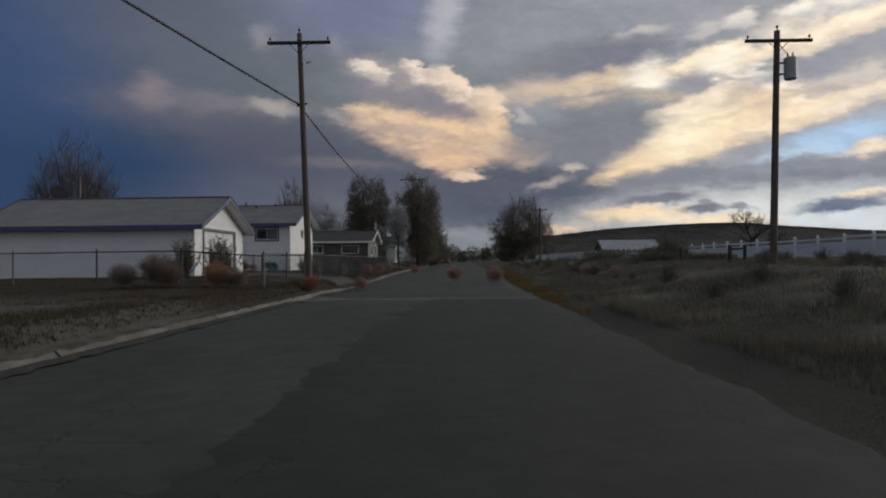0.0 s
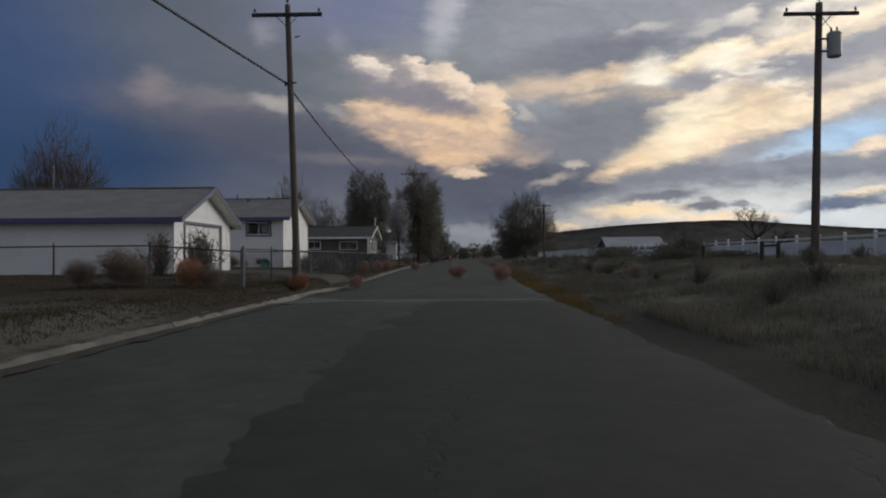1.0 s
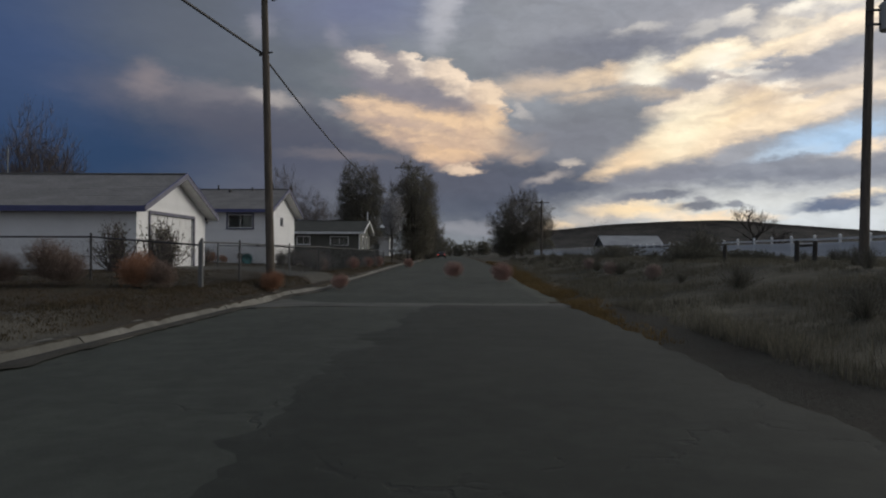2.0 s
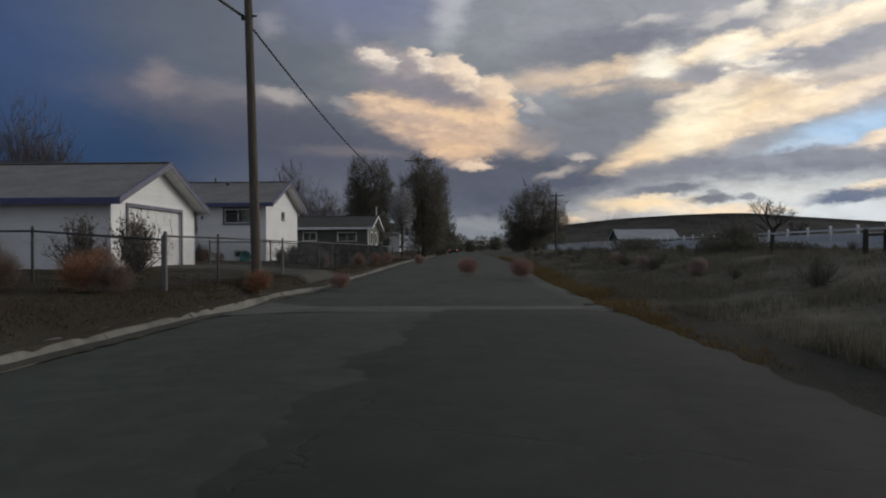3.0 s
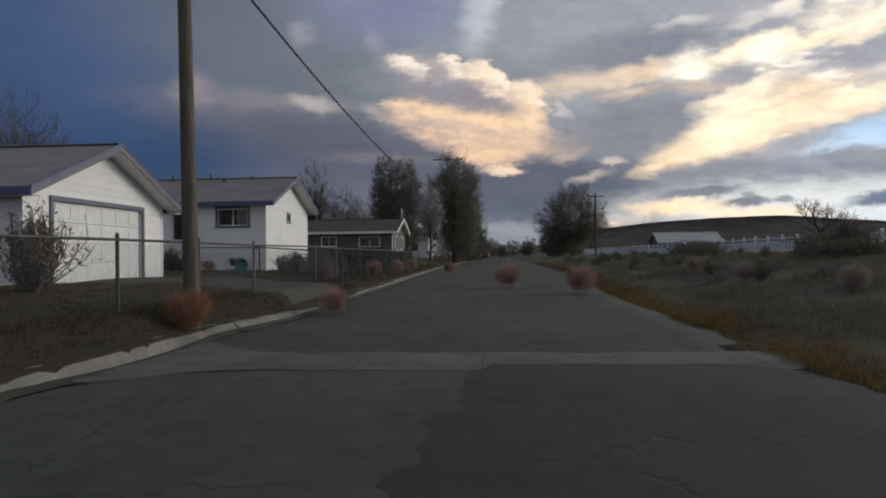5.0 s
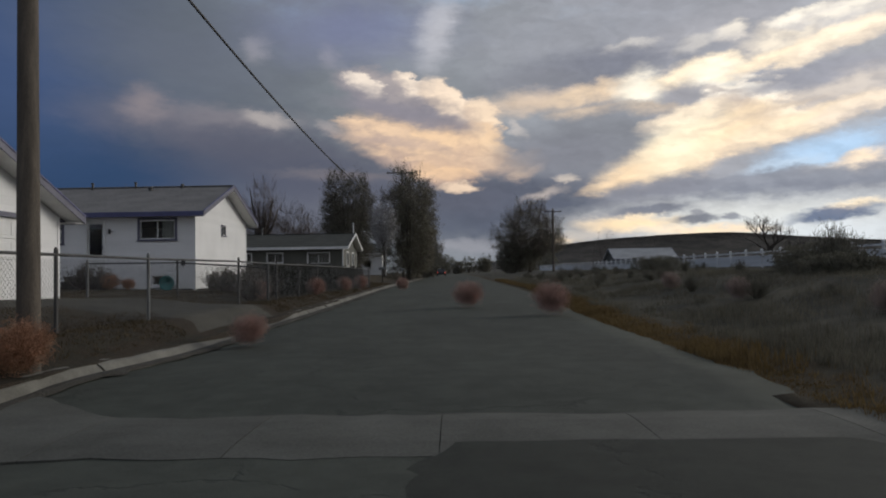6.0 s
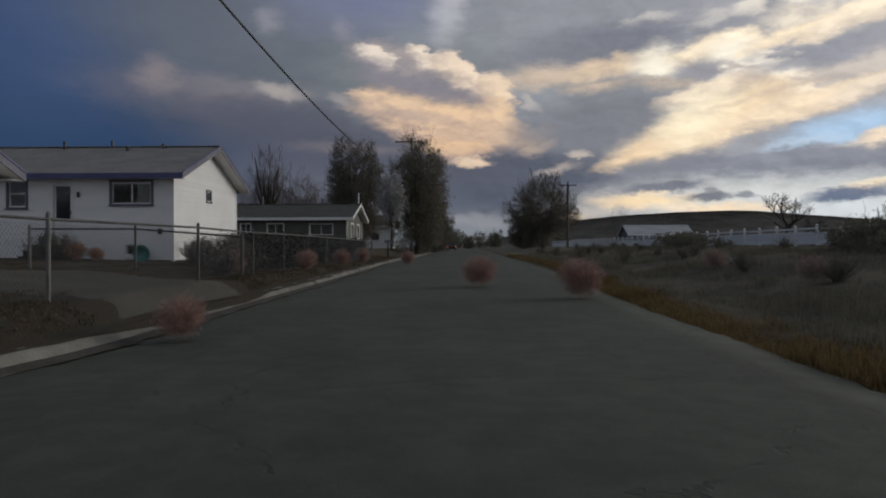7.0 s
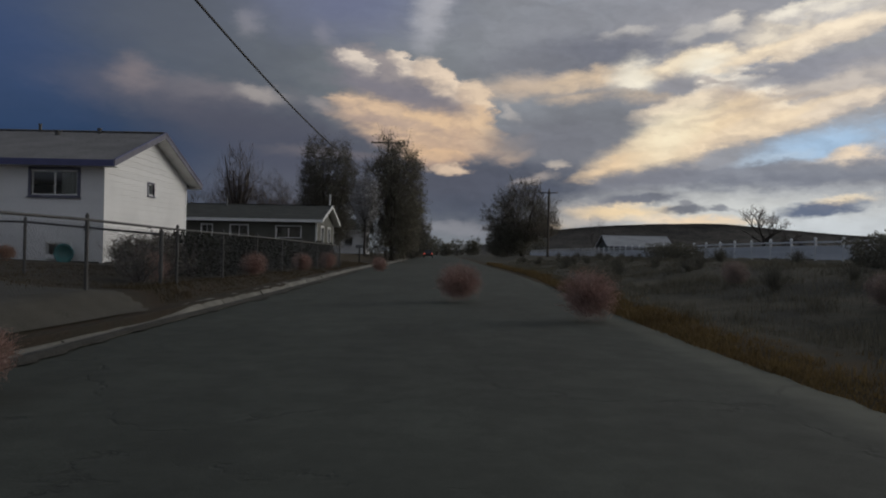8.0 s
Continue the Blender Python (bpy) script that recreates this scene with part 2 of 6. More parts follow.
cloud(22.6, 11.6, 1.51, 0.33, -20, (178, 166, 160), None, 0.8, 0.8, 1.2, 0.6)
cloud(20.7, 13.0, 1.16, 0.25, -10, (170, 162, 160), None, 0.8, 0.8, 1.2, 0.6)
cloud(18.5, 8.7, 5.97, 1.61, 20, (250, 226, 190), (228, 202, 170), 0.75, 1, 0.4, 0.4)
cloud(14.9, 7.4, 4.15, 0.73, 18, (240, 212, 176), (214, 190, 162), 0.75, 0.95, 0.5, 0.5)
cloud(17.5, 9.3, 2.58, 1.45, 30, (255, 242, 212), None, 0.95, 0.8, 0.4, 0.6)
cloud(25.4, 9.8, 6.12, 0.88, 14, (252, 230, 198), (226, 206, 182), 0.8, 0.95, 0.5, 0.5)
cloud(29.2, 10.7, 3.01, 0.62, 14, (246, 228, 204), (206, 194, 184), 0.8, 0.9, 0.6, 0.6)
cloud(22.0, 10.7, 4.18, 0.21, 12, (206, 188, 168), None, 0.95, 0.6, 0.8, 0.6)
cloud(27.8, 8.1, 4.13, 1.10, 12, (172, 200, 228), None, 0.7, 0.95, 0.5, 0.6)
cloud(24.6, 7.3, 2.19, 0.40, 6, (188, 206, 224), None, 0.85, 0.8, 0.5, 0.6)
cloud(29.5, 7.0, 1.53, 0.77, 14, (244, 222, 194), (196, 186, 182), 0.7, 0.95, 0.8, 0.6)
cloud(27.1, 6.7, 2.09, 0.36, 6, (226, 214, 200), None, 0.85, 0.8, 0.8, 0.6)
# grey shelf over the ridge, and the low banks
cloud(23.2, 5.8, 9.33, 1.06, 2, (140, 144, 154), (122, 127, 140), 0.55, 0.95, 0.4, 0.5)
cloud(16.1, 5.9, 3.69, 0.86, 8, (128, 130, 140), None, 0.8, 0.85, 0.5, 0.6)
cloud(27.5, 4.8, 4.85, 0.47, 2, (158, 162, 170), None, 0.85, 0.85, 0.5, 0.6)
cloud(22.0, 3.4, 11.39, 1.49, 0, (208, 210, 208), None, 0.7, 0.95, 0.4, 0.6)
cloud(28.2, 2.4, 5.47, 1.10, 0, (208, 214, 218), None, 0.8, 0.9, 0.4, 0.6)
cloud(11.9, 3.4, 2.13, 0.79, 0, (176, 168, 166), None, 0.9, 0.8, 0.5, 0.6)
cloud(14.0, 3.5, 3.35, 0.56, 0, (246, 220, 180), None, 0.75, 0.95, 0.6, 0.6)
cloud(19.3, 2.8, 3.55, 0.34, 0, (246, 222, 190), None, 0.8, 0.9, 0.6, 0.6)
cloud(9.4, 2.6, 2.17, 0.35, 0, (200, 190, 178), None, 0.85, 0.5, 0.5, 0.6)
cloud(7.8, 2.2, 1.75, 0.27, 0, (236, 212, 178), None, 0.85, 0.8, 0.5, 0.6)
cloud(15.1, 4.5, 2.73, 0.39, 2, (112, 116, 128), None, 0.5, 0.92, 0.7, 0.6)
cloud(18.5, 3.7, 1.75, 0.38, 0, (114, 118, 128), None, 0.45, 0.95, 0.7, 0.6)
cloud(18.6, 4.2, 0.56, 0.25, 0, (132, 134, 142), None, 0.6, 0.85, 0.8, 0.6)
cloud(21.3, 3.7, 0.84, 0.21, 0, (128, 132, 142), None, 0.5, 0.85, 0.7, 0.6)
cloud(28.8, 4.1, 1.55, 0.35, 8, (255, 234, 200), None, 0.7, 0.9, 0.7, 0.6)
cloud(27.6, 3.6, 2.90, 0.51, 6, (98, 110, 134), None, 0.45, 0.95, 0.6, 0.6)
cloud(0.5, 2.0, 5.38, 0.45, 0, (140, 141, 148), None, 0.9, 0.75, 0.4, 0.6)
# folds of cloud, lit from the sun's side
fold = g.node("ShaderNodeCombineColor")
ripple = g.math("SUBTRACT", billow((0.006, -0.003, 0.010), 38.0, 1.5), billow((0, 0, 0), 38.0, 1.5))
folds = g.math("MULTIPLY_ADD", ripple, 0.35, facing)
shade = g.math("ADD", g.math("MULTIPLY", folds, g.step(az_raw, -14.0, 6.0, 0.05, 0.26)), 1.0)
for i in range(3):
    g.put(fold.inputs[i], shade)
sky = g.mix(1.0, sky, fold.outputs[0], "MULTIPLY")
back = g.node("ShaderNodeBackground")
g.put(back.inputs[0], sky)
back.inputs[1].default_value = 1.05
g.put(g.node("ShaderNodeOutputWorld").inputs[0], back.outputs[0])

sun = new("sun", bpy.data.lights.new("sun", "SUN"))
sun.data.energy, sun.data.angle, sun.data.color = 1.0, radians(24), (1.0, 0.95, 0.87)
sun.matrix_world = look((200 * math.sin(radians(SUN_AZ)), 200 * math.cos(radians(SUN_AZ)), 200 * math.tan(radians(SUN_EL))), (0, 0, 0))

# ---- materials ----
def material(name, base, other=None, rough=0.8, metal=0.0, scale=6.0, fine=60.0, spread=0.5, bump=0.3, depth=0.01,
             grain=0.25, stretch=(1, 1, 1), coords="Object", pieces=0.0, islands=0.0, sheen=0.5, thin=0.0):
    """A worn surface: two colours mottled at a broad and a fine scale, with relief."""
    m = bpy.data.materials.new(name)
    m.use_nodes = True
    k = Graph(m.node_tree)
    if coords == "World":
        at = k.node("ShaderNodeNewGeometry").outputs["Position"]
    else:
        at = k.node("ShaderNodeTexCoord").outputs["Object"]
    sc = k.node("ShaderNodeVectorMath", "MULTIPLY")
    k.put(sc.inputs[0], at)
    sc.inputs[1].default_value = stretch
    broad, _ = k.noise(sc.outputs[0], scale, 5.0, 0.6)
    small, _ = k.noise(sc.outputs[0], fine, 4.0, 0.65)
    other = other or tuple(c * 0.7 for c in base[:3]) + (1,)
    fac = k.step(broad, 0.5 - spread / 2, 0.5 + spread / 2)
    colour = k.mix(fac, base, other)
    dim = k.step(small, 0.25, 0.75, 1 - grain, 1 + grain)
    if pieces:
        r = k.node("ShaderNodeObjectInfo").outputs["Random"]
        dim = k.math("MULTIPLY", dim, k.step(r, 0, 1, 1 - pieces, 1 + pieces))
    if islands:
        r = k.node("ShaderNodeNewGeometry").outputs["Random Per Island"]
        dim = k.math("MULTIPLY", dim, k.math("MULTIPLY_ADD", r, 2 * islands, 1 - islands))
    tone = k.node("ShaderNodeCombineColor")
    for i in range(3):
        k.put(tone.inputs[i], dim)
    colour = k.mix(1.0, colour, tone.outputs[0], "MULTIPLY")
    p = k.node("ShaderNodeBsdfPrincipled")
    k.put(p.inputs["Base Color"], colour)
    k.put(p.inputs["Roughness"], k.step(broad, 0.3, 0.7, max(0.05, rough - 0.08), min(1, rough + 0.08)))
    p.inputs["Metallic"].default_value = metal
    p.inputs["Specular IOR Level"].default_value = sheen
    if bump:
        b = k.node("ShaderNodeBump")
        b.inputs["Strength"].default_value, b.inputs["Distance"].default_value = bump, depth
        k.put(b.inputs["Height"], small)
        k.put(p.inputs["Normal"], b.outputs[0])
    surface = p.outputs[0]
    if thin:
        through_light = k.node("ShaderNodeBsdfTranslucent")
        k.put(through_light.inputs[0], colour)
        both = k.node("ShaderNodeMixShader")
        both.inputs[0].default_value = thin
        k.put(both.inputs[1], surface)
        k.put(both.inputs[2], through_light.outputs[0])
        surface = both.outputs[0]
    k.put(k.node("ShaderNodeOutputMaterial").inputs[0], surface)
    return m


def plain(name, base, rough=0.5, metal=0.0):
    return material(name, base, tuple(c * 0.85 for c in base[:3]) + (1,), rough, metal, 3.0, 40.0, 0.6, 0.1, 0.002, 0.08)


def glass(name, tint=(0.9, 0.95, 0.95, 1)):
    m = bpy.data.materials.new(name)
    m.use_nodes = True
    k = Graph(m.node_tree)
    p = k.node("ShaderNodeBsdfPrincipled")
    p.inputs["Base Color"].default_value = tint
    p.inputs["Roughness"].default_value = 0.03
    p.inputs["Transmission Weight"].default_value = 1.0
    p.inputs["IOR"].default_value = 1.45
    k.put(k.node("ShaderNodeOutputMaterial").inputs[0], p.outputs[0])
    return m


def rgb(r, g_, b):
    return (r, g_, b, 1.0)


# asphalt: a worn grey sheet with a darker overlay, cracks and stains
def asphalt(name, base, other, cracks):
    m = bpy.data.materials.new(name)
    m.use_nodes = True
    k = Graph(m.node_tree)
    at = k.node("ShaderNodeNewGeometry").outputs["Position"]
    sc = k.node("ShaderNodeVectorMath", "MULTIPLY")
    k.put(sc.inputs[0], at)
    sc.inputs[1].default_value = (1.0, 0.35, 1.0)
    broad, _ = k.noise(sc.outputs[0], 0.55, 6.0, 0.62)
    mid, _ = k.noise(at, 3.0, 5.0, 0.6)
    small, _ = k.noise(at, 120.0, 3.0, 0.7)
    colour = k.mix(k.step(broad, 0.35, 0.68), base, other)
    cell = k.node("ShaderNodeTexVoronoi")
    cell.feature = "DISTANCE_TO_EDGE"
    bent = k.node("ShaderNodeVectorMath", "ADD")
    _, mid_c = k.noise(at, 1.6, 4.0, 0.6)
    k.put(bent.inputs[0], at)
    k.put(bent.inputs[1], mid_c)
    k.put(cell.inputs["Vector"], bent.outputs[0])
    cell.inputs["Scale"].default_value = 0.30
    line = k.math("MULTIPLY", k.step(cell.outputs[0], 0.012, 0.003), k.step(mid, 0.42, 0.6))
    colour = k.mix(k.math("MULTIPLY", line, cracks), colour, rgb(0.012, 0.012, 0.012))
    tone = k.node("ShaderNodeCombineColor")
    dim = k.math("MULTIPLY", k.step(small, 0.25, 0.75, 0.72, 1.3), k.step(mid, 0.3, 0.7, 0.86, 1.14))
    for i in range(3):
        k.put(tone.inputs[i], dim)
    colour = k.mix(1.0, colour, tone.outputs[0], "MULTIPLY")
    p = k.node("ShaderNodeBsdfPrincipled")
    k.put(p.inputs["Base Color"], colour)
    p.inputs["Roughness"].default_value = 0.92
    p.inputs["Specular IOR Level"].default_value = 0.25
    b = k.node("ShaderNodeBump")
    b.inputs["Strength"].default_value, b.inputs["Distance"].default_value = 0.5, 0.006
    k.put(b.inputs["Height"], k.math("SUBTRACT", small, k.math("MULTIPLY", line, 2.0)))
    k.put(p.inputs["Normal"], b.outputs[0])
    k.put(k.node("ShaderNodeOutputMaterial").inputs[0], p.outputs[0])
    return m


ASPHALT = asphalt("worn_asphalt", rgb(0.059, 0.065, 0.054), rgb(0.046, 0.050, 0.042), 0.4)
PATCH = asphalt("newer_asphalt", rgb(0.031, 0.034, 0.028), rgb(0.038, 0.041, 0.034), 0.3)
CONCRETE = material("weathered_concrete", rgb(0.185, 0.178, 0.153), rgb(0.10, 0.096, 0.082), 0.9, 0, 1.6, 40, 0.6, 0.4, 0.006, 0.2, coords="World", pieces=0.12)
GUTTER = material("stained_concrete", rgb(0.088, 0.088, 0.075), rgb(0.055, 0.056, 0.048), 0.9, 0, 1.2, 40, 0.6, 0.4, 0.006, 0.25, coords="World", pieces=0.1)
# soil for the kerb's foot, with the shadow line there put into its colour
SHADED_SOIL = material("shade_dark_soil", rgb(0.040, 0.036, 0.028), rgb(0.026, 0.025, 0.020), 0.95, 0, 0.5, 25, 0.5, 0.8, 0.03, 0.35, coords="World")
GRAVEL = material("driveway_gravel", rgb(0.064, 0.059, 0.046), rgb(0.044, 0.041, 0.032), 0.95, 0, 0.8, 60, 0.5, 0.8, 0.02, 0.4, coords="World")
SIDING = material("white_siding", rgb(0.80, 0.80, 0.80), rgb(0.72, 0.72, 0.72), 0.55, 0, 0.7, 30, 0.6, 0.15, 0.003, 0.05, coords="World", pieces=0.025)
OLIVE_WALL = material("drab_siding", rgb(0.10, 0.10, 0.083), rgb(0.075, 0.075, 0.062), 0.7, 0, 0.7, 30, 0.6, 0.15, 0.003, 0.06, coords="World", pieces=0.04)
TRIM_WHITE = plain("white_trim", rgb(0.78, 0.78, 0.77), 0.5)
TRIM_BLUE = material("slate_blue_paint", rgb(0.085, 0.09, 0.21), rgb(0.06, 0.065, 0.15), 0.5, 0, 2, 30, 0.6, 0.1, 0.002, 0.1)
TRIM_GREY = material("grey_blue_trim", rgb(0.125, 0.125, 0.175), rgb(0.09, 0.09, 0.13), 0.5, 0, 2, 30, 0.6, 0.1, 0.002, 0.1)
SHINGLE = material("grey_shingle", rgb(0.23, 0.22, 0.21), rgb(0.17, 0.163, 0.158), 0.92, 0, 0.9, 9, 0.6, 0.4, 0.01, 0.2, (1, 1.6, 1.6), "World", pieces=0.1)
DARK_SHINGLE = material("dark_shingle", rgb(0.06, 0.06, 0.05), rgb(0.04, 0.042, 0.036), 0.92, 0, 0.8, 14, 0.6, 0.5, 0.01, 0.25, (1, 3, 3), "World", pieces=0.1)
POLE_WOOD = material("weathered_pole_wood", rgb(0.135, 0.11, 0.085), rgb(0.07, 0.06, 0.05), 0.9, 0, 2.0, 30, 0.6, 0.6, 0.01, 0.3, (6, 6, 0.5))
ARM_WOOD = material("crossarm_wood", rgb(0.06, 0.048, 0.04), rgb(0.035, 0.03, 0.027), 0.9, 0, 2.0, 30, 0.6, 0.5, 0.01, 0.3, (0.5, 6, 6))
STEEL = material("galvanised_steel", rgb(0.20, 0.205, 0.205), rgb(0.12, 0.12, 0.118), 0.55, 0.5, 3, 50, 0.6, 0.1, 0.001, 0.15)
DARK_STEEL = material("weathered_steel", rgb(0.10, 0.10, 0.10), rgb(0.055, 0.052, 0.05), 0.6, 0.5, 3, 50, 0.6, 0.1, 0.001, 0.2)
CABLE = plain("black_cable", rgb(0.02, 0.02, 0.022), 0.6)
CAN_GREY = material("transformer_grey", rgb(0.42, 0.43, 0.42), rgb(0.3, 0.3, 0.29), 0.5, 0.1, 2, 30, 0.6, 0.1, 0.002, 0.1)
PORCELAIN = plain("brown_porcelain", rgb(0.10, 0.06, 0.05), 0.25)
VINYL = material("white_vinyl", rgb(0.84, 0.84, 0.83), rgb(0.76, 0.76, 0.75), 0.45, 0, 1.0, 30, 0.6, 0.1, 0.002, 0.06, pieces=0.05)
GLASS = glass("window_glass")
DARK_ROOM = plain("dim_interior", rgb(0.045, 0.043, 0.04), 0.9)
CURTAIN = material("pale_curtain", rgb(0.42, 0.41, 0.38), rgb(0.3, 0.29, 0.27), 0.9, 0, 3, 30, 0.6, 0.2, 0.004, 0.1, (8, 8, 0.3))
TEAL = plain("teal_plastic", rgb(0.03, 0.22, 0.22), 0.4)
STEP_WOOD = material("grey_step_wood", rgb(0.08, 0.072, 0.065), rgb(0.05, 0.045, 0.04), 0.9, 0, 2, 30, 0.6, 0.4, 0.005, 0.25, (0.5, 6, 6))
POST_WOOD = material("dark_post_wood", rgb(0.055, 0.048, 0.04), rgb(0.03, 0.028, 0.025), 0.9, 0, 2, 30, 0.6, 0.5, 0.01, 0.3, (6, 6, 0.5))
BARK = material("grey_bark", rgb(0.085, 0.072, 0.06), rgb(0.05, 0.044, 0.038), 0.95, 0, 3, 25, 0.6, 0.6, 0.02, 0.3, (3, 3, 0.7))
TWIG = material("bare_twig", rgb(0.16, 0.128, 0.115), rgb(0.10, 0.085, 0.08), 0.95, 0, 0.4, 10, 0.6, 0, 0, 0.2, islands=0.35)
LEAF = material("early_leaf", rgb(0.24, 0.225, 0.165), rgb(0.175, 0.165, 0.125), 0.9, 0, 0.3, 8, 0.6, 0, 0, 0.2, islands=0.4, thin=0.35)
LEAF_DARK = material("dark_leaf", rgb(0.18, 0.172, 0.13), rgb(0.125, 0.12, 0.093), 0.9, 0, 0.3, 8, 0.6, 0, 0, 0.2, islands=0.4, thin=0.35)
BLOSSOM = material("pale_blossom", rgb(0.55, 0.54, 0.53), rgb(0.38, 0.37, 0.37), 0.9, 0, 0.5, 8, 0.6, 0, 0, 0.2, islands=0.3, thin=0.35)
WEED_RED = material("reddish_tumbleweed", rgb(0.56, 0.385, 0.33), rgb(0.40, 0.27, 0.23), 0.95, 0, 2, 10, 0.6, 0, 0, 0.2, islands=0.35, thin=0.35)
WEED_ORANGE = material("rusty_tumbleweed", rgb(0.50, 0.285, 0.175), rgb(0.36, 0.20, 0.125), 0.95, 0, 2, 10, 0.6, 0, 0, 0.2, islands=0.35, thin=0.35)
WEED_PALE = material("bleached_tumbleweed", rgb(0.55, 0.45, 0.40), rgb(0.40, 0.32, 0.28), 0.95, 0, 2, 10, 0.6, 0, 0, 0.2, islands=0.35, thin=0.35)
WEED_GREY = material("grey_tumbleweed", rgb(0.36, 0.275, 0.225), rgb(0.25, 0.19, 0.155), 0.95, 0, 2, 10, 0.6, 0, 0, 0.2, islands=0.35, thin=0.35)
STRAW = material("straw_grass", rgb(0.185, 0.128, 0.05), rgb(0.125, 0.085, 0.037), 0.95, 0, 0.7, 10, 0.6, 0, 0, 0.2, coords="World", islands=0.35, thin=0.35)
DRY_GRASS = material("dry_grass", rgb(0.165, 0.152, 0.112), rgb(0.095, 0.09, 0.07), 0.95, 0, 0.4, 10, 0.6, 0, 0, 0.2, coords="World", islands=0.4, thin=0.35)
LAWN = material("winter_lawn", rgb(0.105, 0.077, 0.045), rgb(0.072, 0.061, 0.038), 0.95, 0, 0.5, 10, 0.6, 0, 0, 0.2, coords="World", islands=0.35, thin=0.35)
SAGE = material("sage_brush", rgb(0.27, 0.25, 0.195), rgb(0.15, 0.142, 0.115), 0.95, 0, 1, 10, 0.6, 0, 0, 0.2, islands=0.4, thin=0.35)
HILL = material("far_hillside", rgb(0.062, 0.053, 0.042), rgb(0.026, 0.024, 0.020), 0.95, 0, 0.03, 0.2, 0.4, 0.5, 3.0, 0.35, (1, 1, 3), "World")
ROOF_METAL = material("pale_metal_roof", rgb(0.36, 0.37, 0.38), rgb(0.27, 0.28, 0.29), 0.5, 0.2, 0.3, 6, 0.6, 0.1, 0.01, 0.1)
CAR_PAINT = plain("dark_car_paint", rgb(0.02, 0.022, 0.026), 0.3)
TYRE = plain("tyre_rubber", rgb(0.015, 0.015, 0.015), 0.9)


def lamp_red():
    m = bpy.data.materials.new("lit_tail_lamp")
    m.use_nodes = True
    k = Graph(m.node_tree)
    p = k.node("ShaderNodeBsdfPrincipled")
    p.inputs["Base Color"].default_value = (0.5, 0.03, 0.02, 1)
    p.inputs["Emission Color"].default_value = (1.0, 0.16, 0.10, 1)
    p.inputs["Emission Strength"].default_value = 0.8
    k.put(k.node("ShaderNodeOutputMaterial").inputs[0], p.outputs[0])
    return m


TAIL = lamp_red()


# ground cover: lawn, dirt and field, told apart by where they lie
def ground_material():
    m = bpy.data.materials.new("ground_cover")
    m.use_nodes = True
    k = Graph(m.node_tree)
    at = k.node("ShaderNodeNewGeometry").outputs["Position"]
    q = k.node("ShaderNodeSeparateXYZ")
    k.put(q.inputs[0], at)
    broad, _ = k.noise(at, 0.35, 6.0, 0.6)
    mid, _ = k.noise(at, 2.2, 5.0, 0.6)
    small, _ = k.noise(at, 30.0, 4.0, 0.7)
    x = k.math("ADD", q.outputs[0], k.math("MULTIPLY", k.math("SUBTRACT", mid, 0.5), 1.6))
    y = k.math("ADD", q.outputs[1], k.math("MULTIPLY", k.math("SUBTRACT", broad, 0.5), 3.0))
    near_field = k.mix(k.step(broad, 0.35, 0.65), rgb(0.120, 0.110, 0.082), rgb(0.052, 0.049, 0.037))
    far_field = k.mix(k.step(broad, 0.38, 0.62), rgb(0.080, 0.074, 0.054), rgb(0.034, 0.033, 0.026))
    field = k.mix(k.step(y, 20.0, 31.0), near_field, far_field)
    lawn = k.mix(k.step(mid, 0.35, 0.65), rgb(0.066, 0.049, 0.030), rgb(0.040, 0.036, 0.024))
    bank = k.mix(k.step(mid, 0.35, 0.65), rgb(0.050, 0.038, 0.027), rgb(0.030, 0.027, 0.020))
    shoulder = k.mix(k.step(mid, 0.3, 0.7), rgb(0.052, 0.047, 0.037), rgb(0.036, 0.035, 0.028))
    dirt = k.mix(k.step(mid, 0.3, 0.7), rgb(0.125, 0.118, 0.10), rgb(0.075, 0.071, 0.06))
    straw = k.mix(k.step(mid, 0.3, 0.7), rgb(0.075, 0.053, 0.028), rgb(0.046, 0.037, 0.022))
    left = k.mix(k.step(x, -6.5, -8.0), bank, lawn)
    bare = k.math("MULTIPLY", k.step(y, 18.5, 14.0), k.step(x, -5.0, -5.6))
    left = k.mix(bare, left, dirt)
    field = k.mix(k.math("MULTIPLY", k.step(x, 4.6, 3.4), k.step(y, 32.0, 20.0)), field, shoulder)
    right = k.mix(k.math("MULTIPLY", k.step(x, 4.0, 3.3), k.step(y, 17.0, 30.0, 0.0, 1.0)), field, straw)
    colour = k.mix(k.step(x, -1.0, 1.0), left, right)
    tone = k.node("ShaderNodeCombineColor")
    dim = k.math("MULTIPLY", k.step(small, 0.25, 0.75, 0.65, 1.35), k.step(mid, 0.3, 0.7, 0.78, 1.22))
    for i in range(3):
        k.put(tone.inputs[i], dim)
    colour = k.mix(1.0, colour, tone.outputs[0], "MULTIPLY")
    p = k.node("ShaderNodeBsdfPrincipled")
    k.put(p.inputs["Base Color"], colour)
    p.inputs["Roughness"].default_value = 0.95
    p.inputs["Specular IOR Level"].default_value = 0.2
    b = k.node("ShaderNodeBump")
    b.inputs["Strength"].default_value, b.inputs["Distance"].default_value = 0.8, 0.03
    k.put(b.inputs["Height"], small)
    k.put(p.inputs["Normal"], b.outputs[0])
    k.put(k.node("ShaderNodeOutputMaterial").inputs[0], p.outputs[0])
    return m


GROUND = ground_material()


# ---- builders ----
def part(name, bm, mat, parent, label="", smooth=False):
    """Links a bmesh as one mesh object under a thing or a part."""
    me = bpy.data.meshes.new(name)
    bm.to_mesh(me)
    bm.free()
    return part_mesh(name, me, mat, parent, label, smooth)


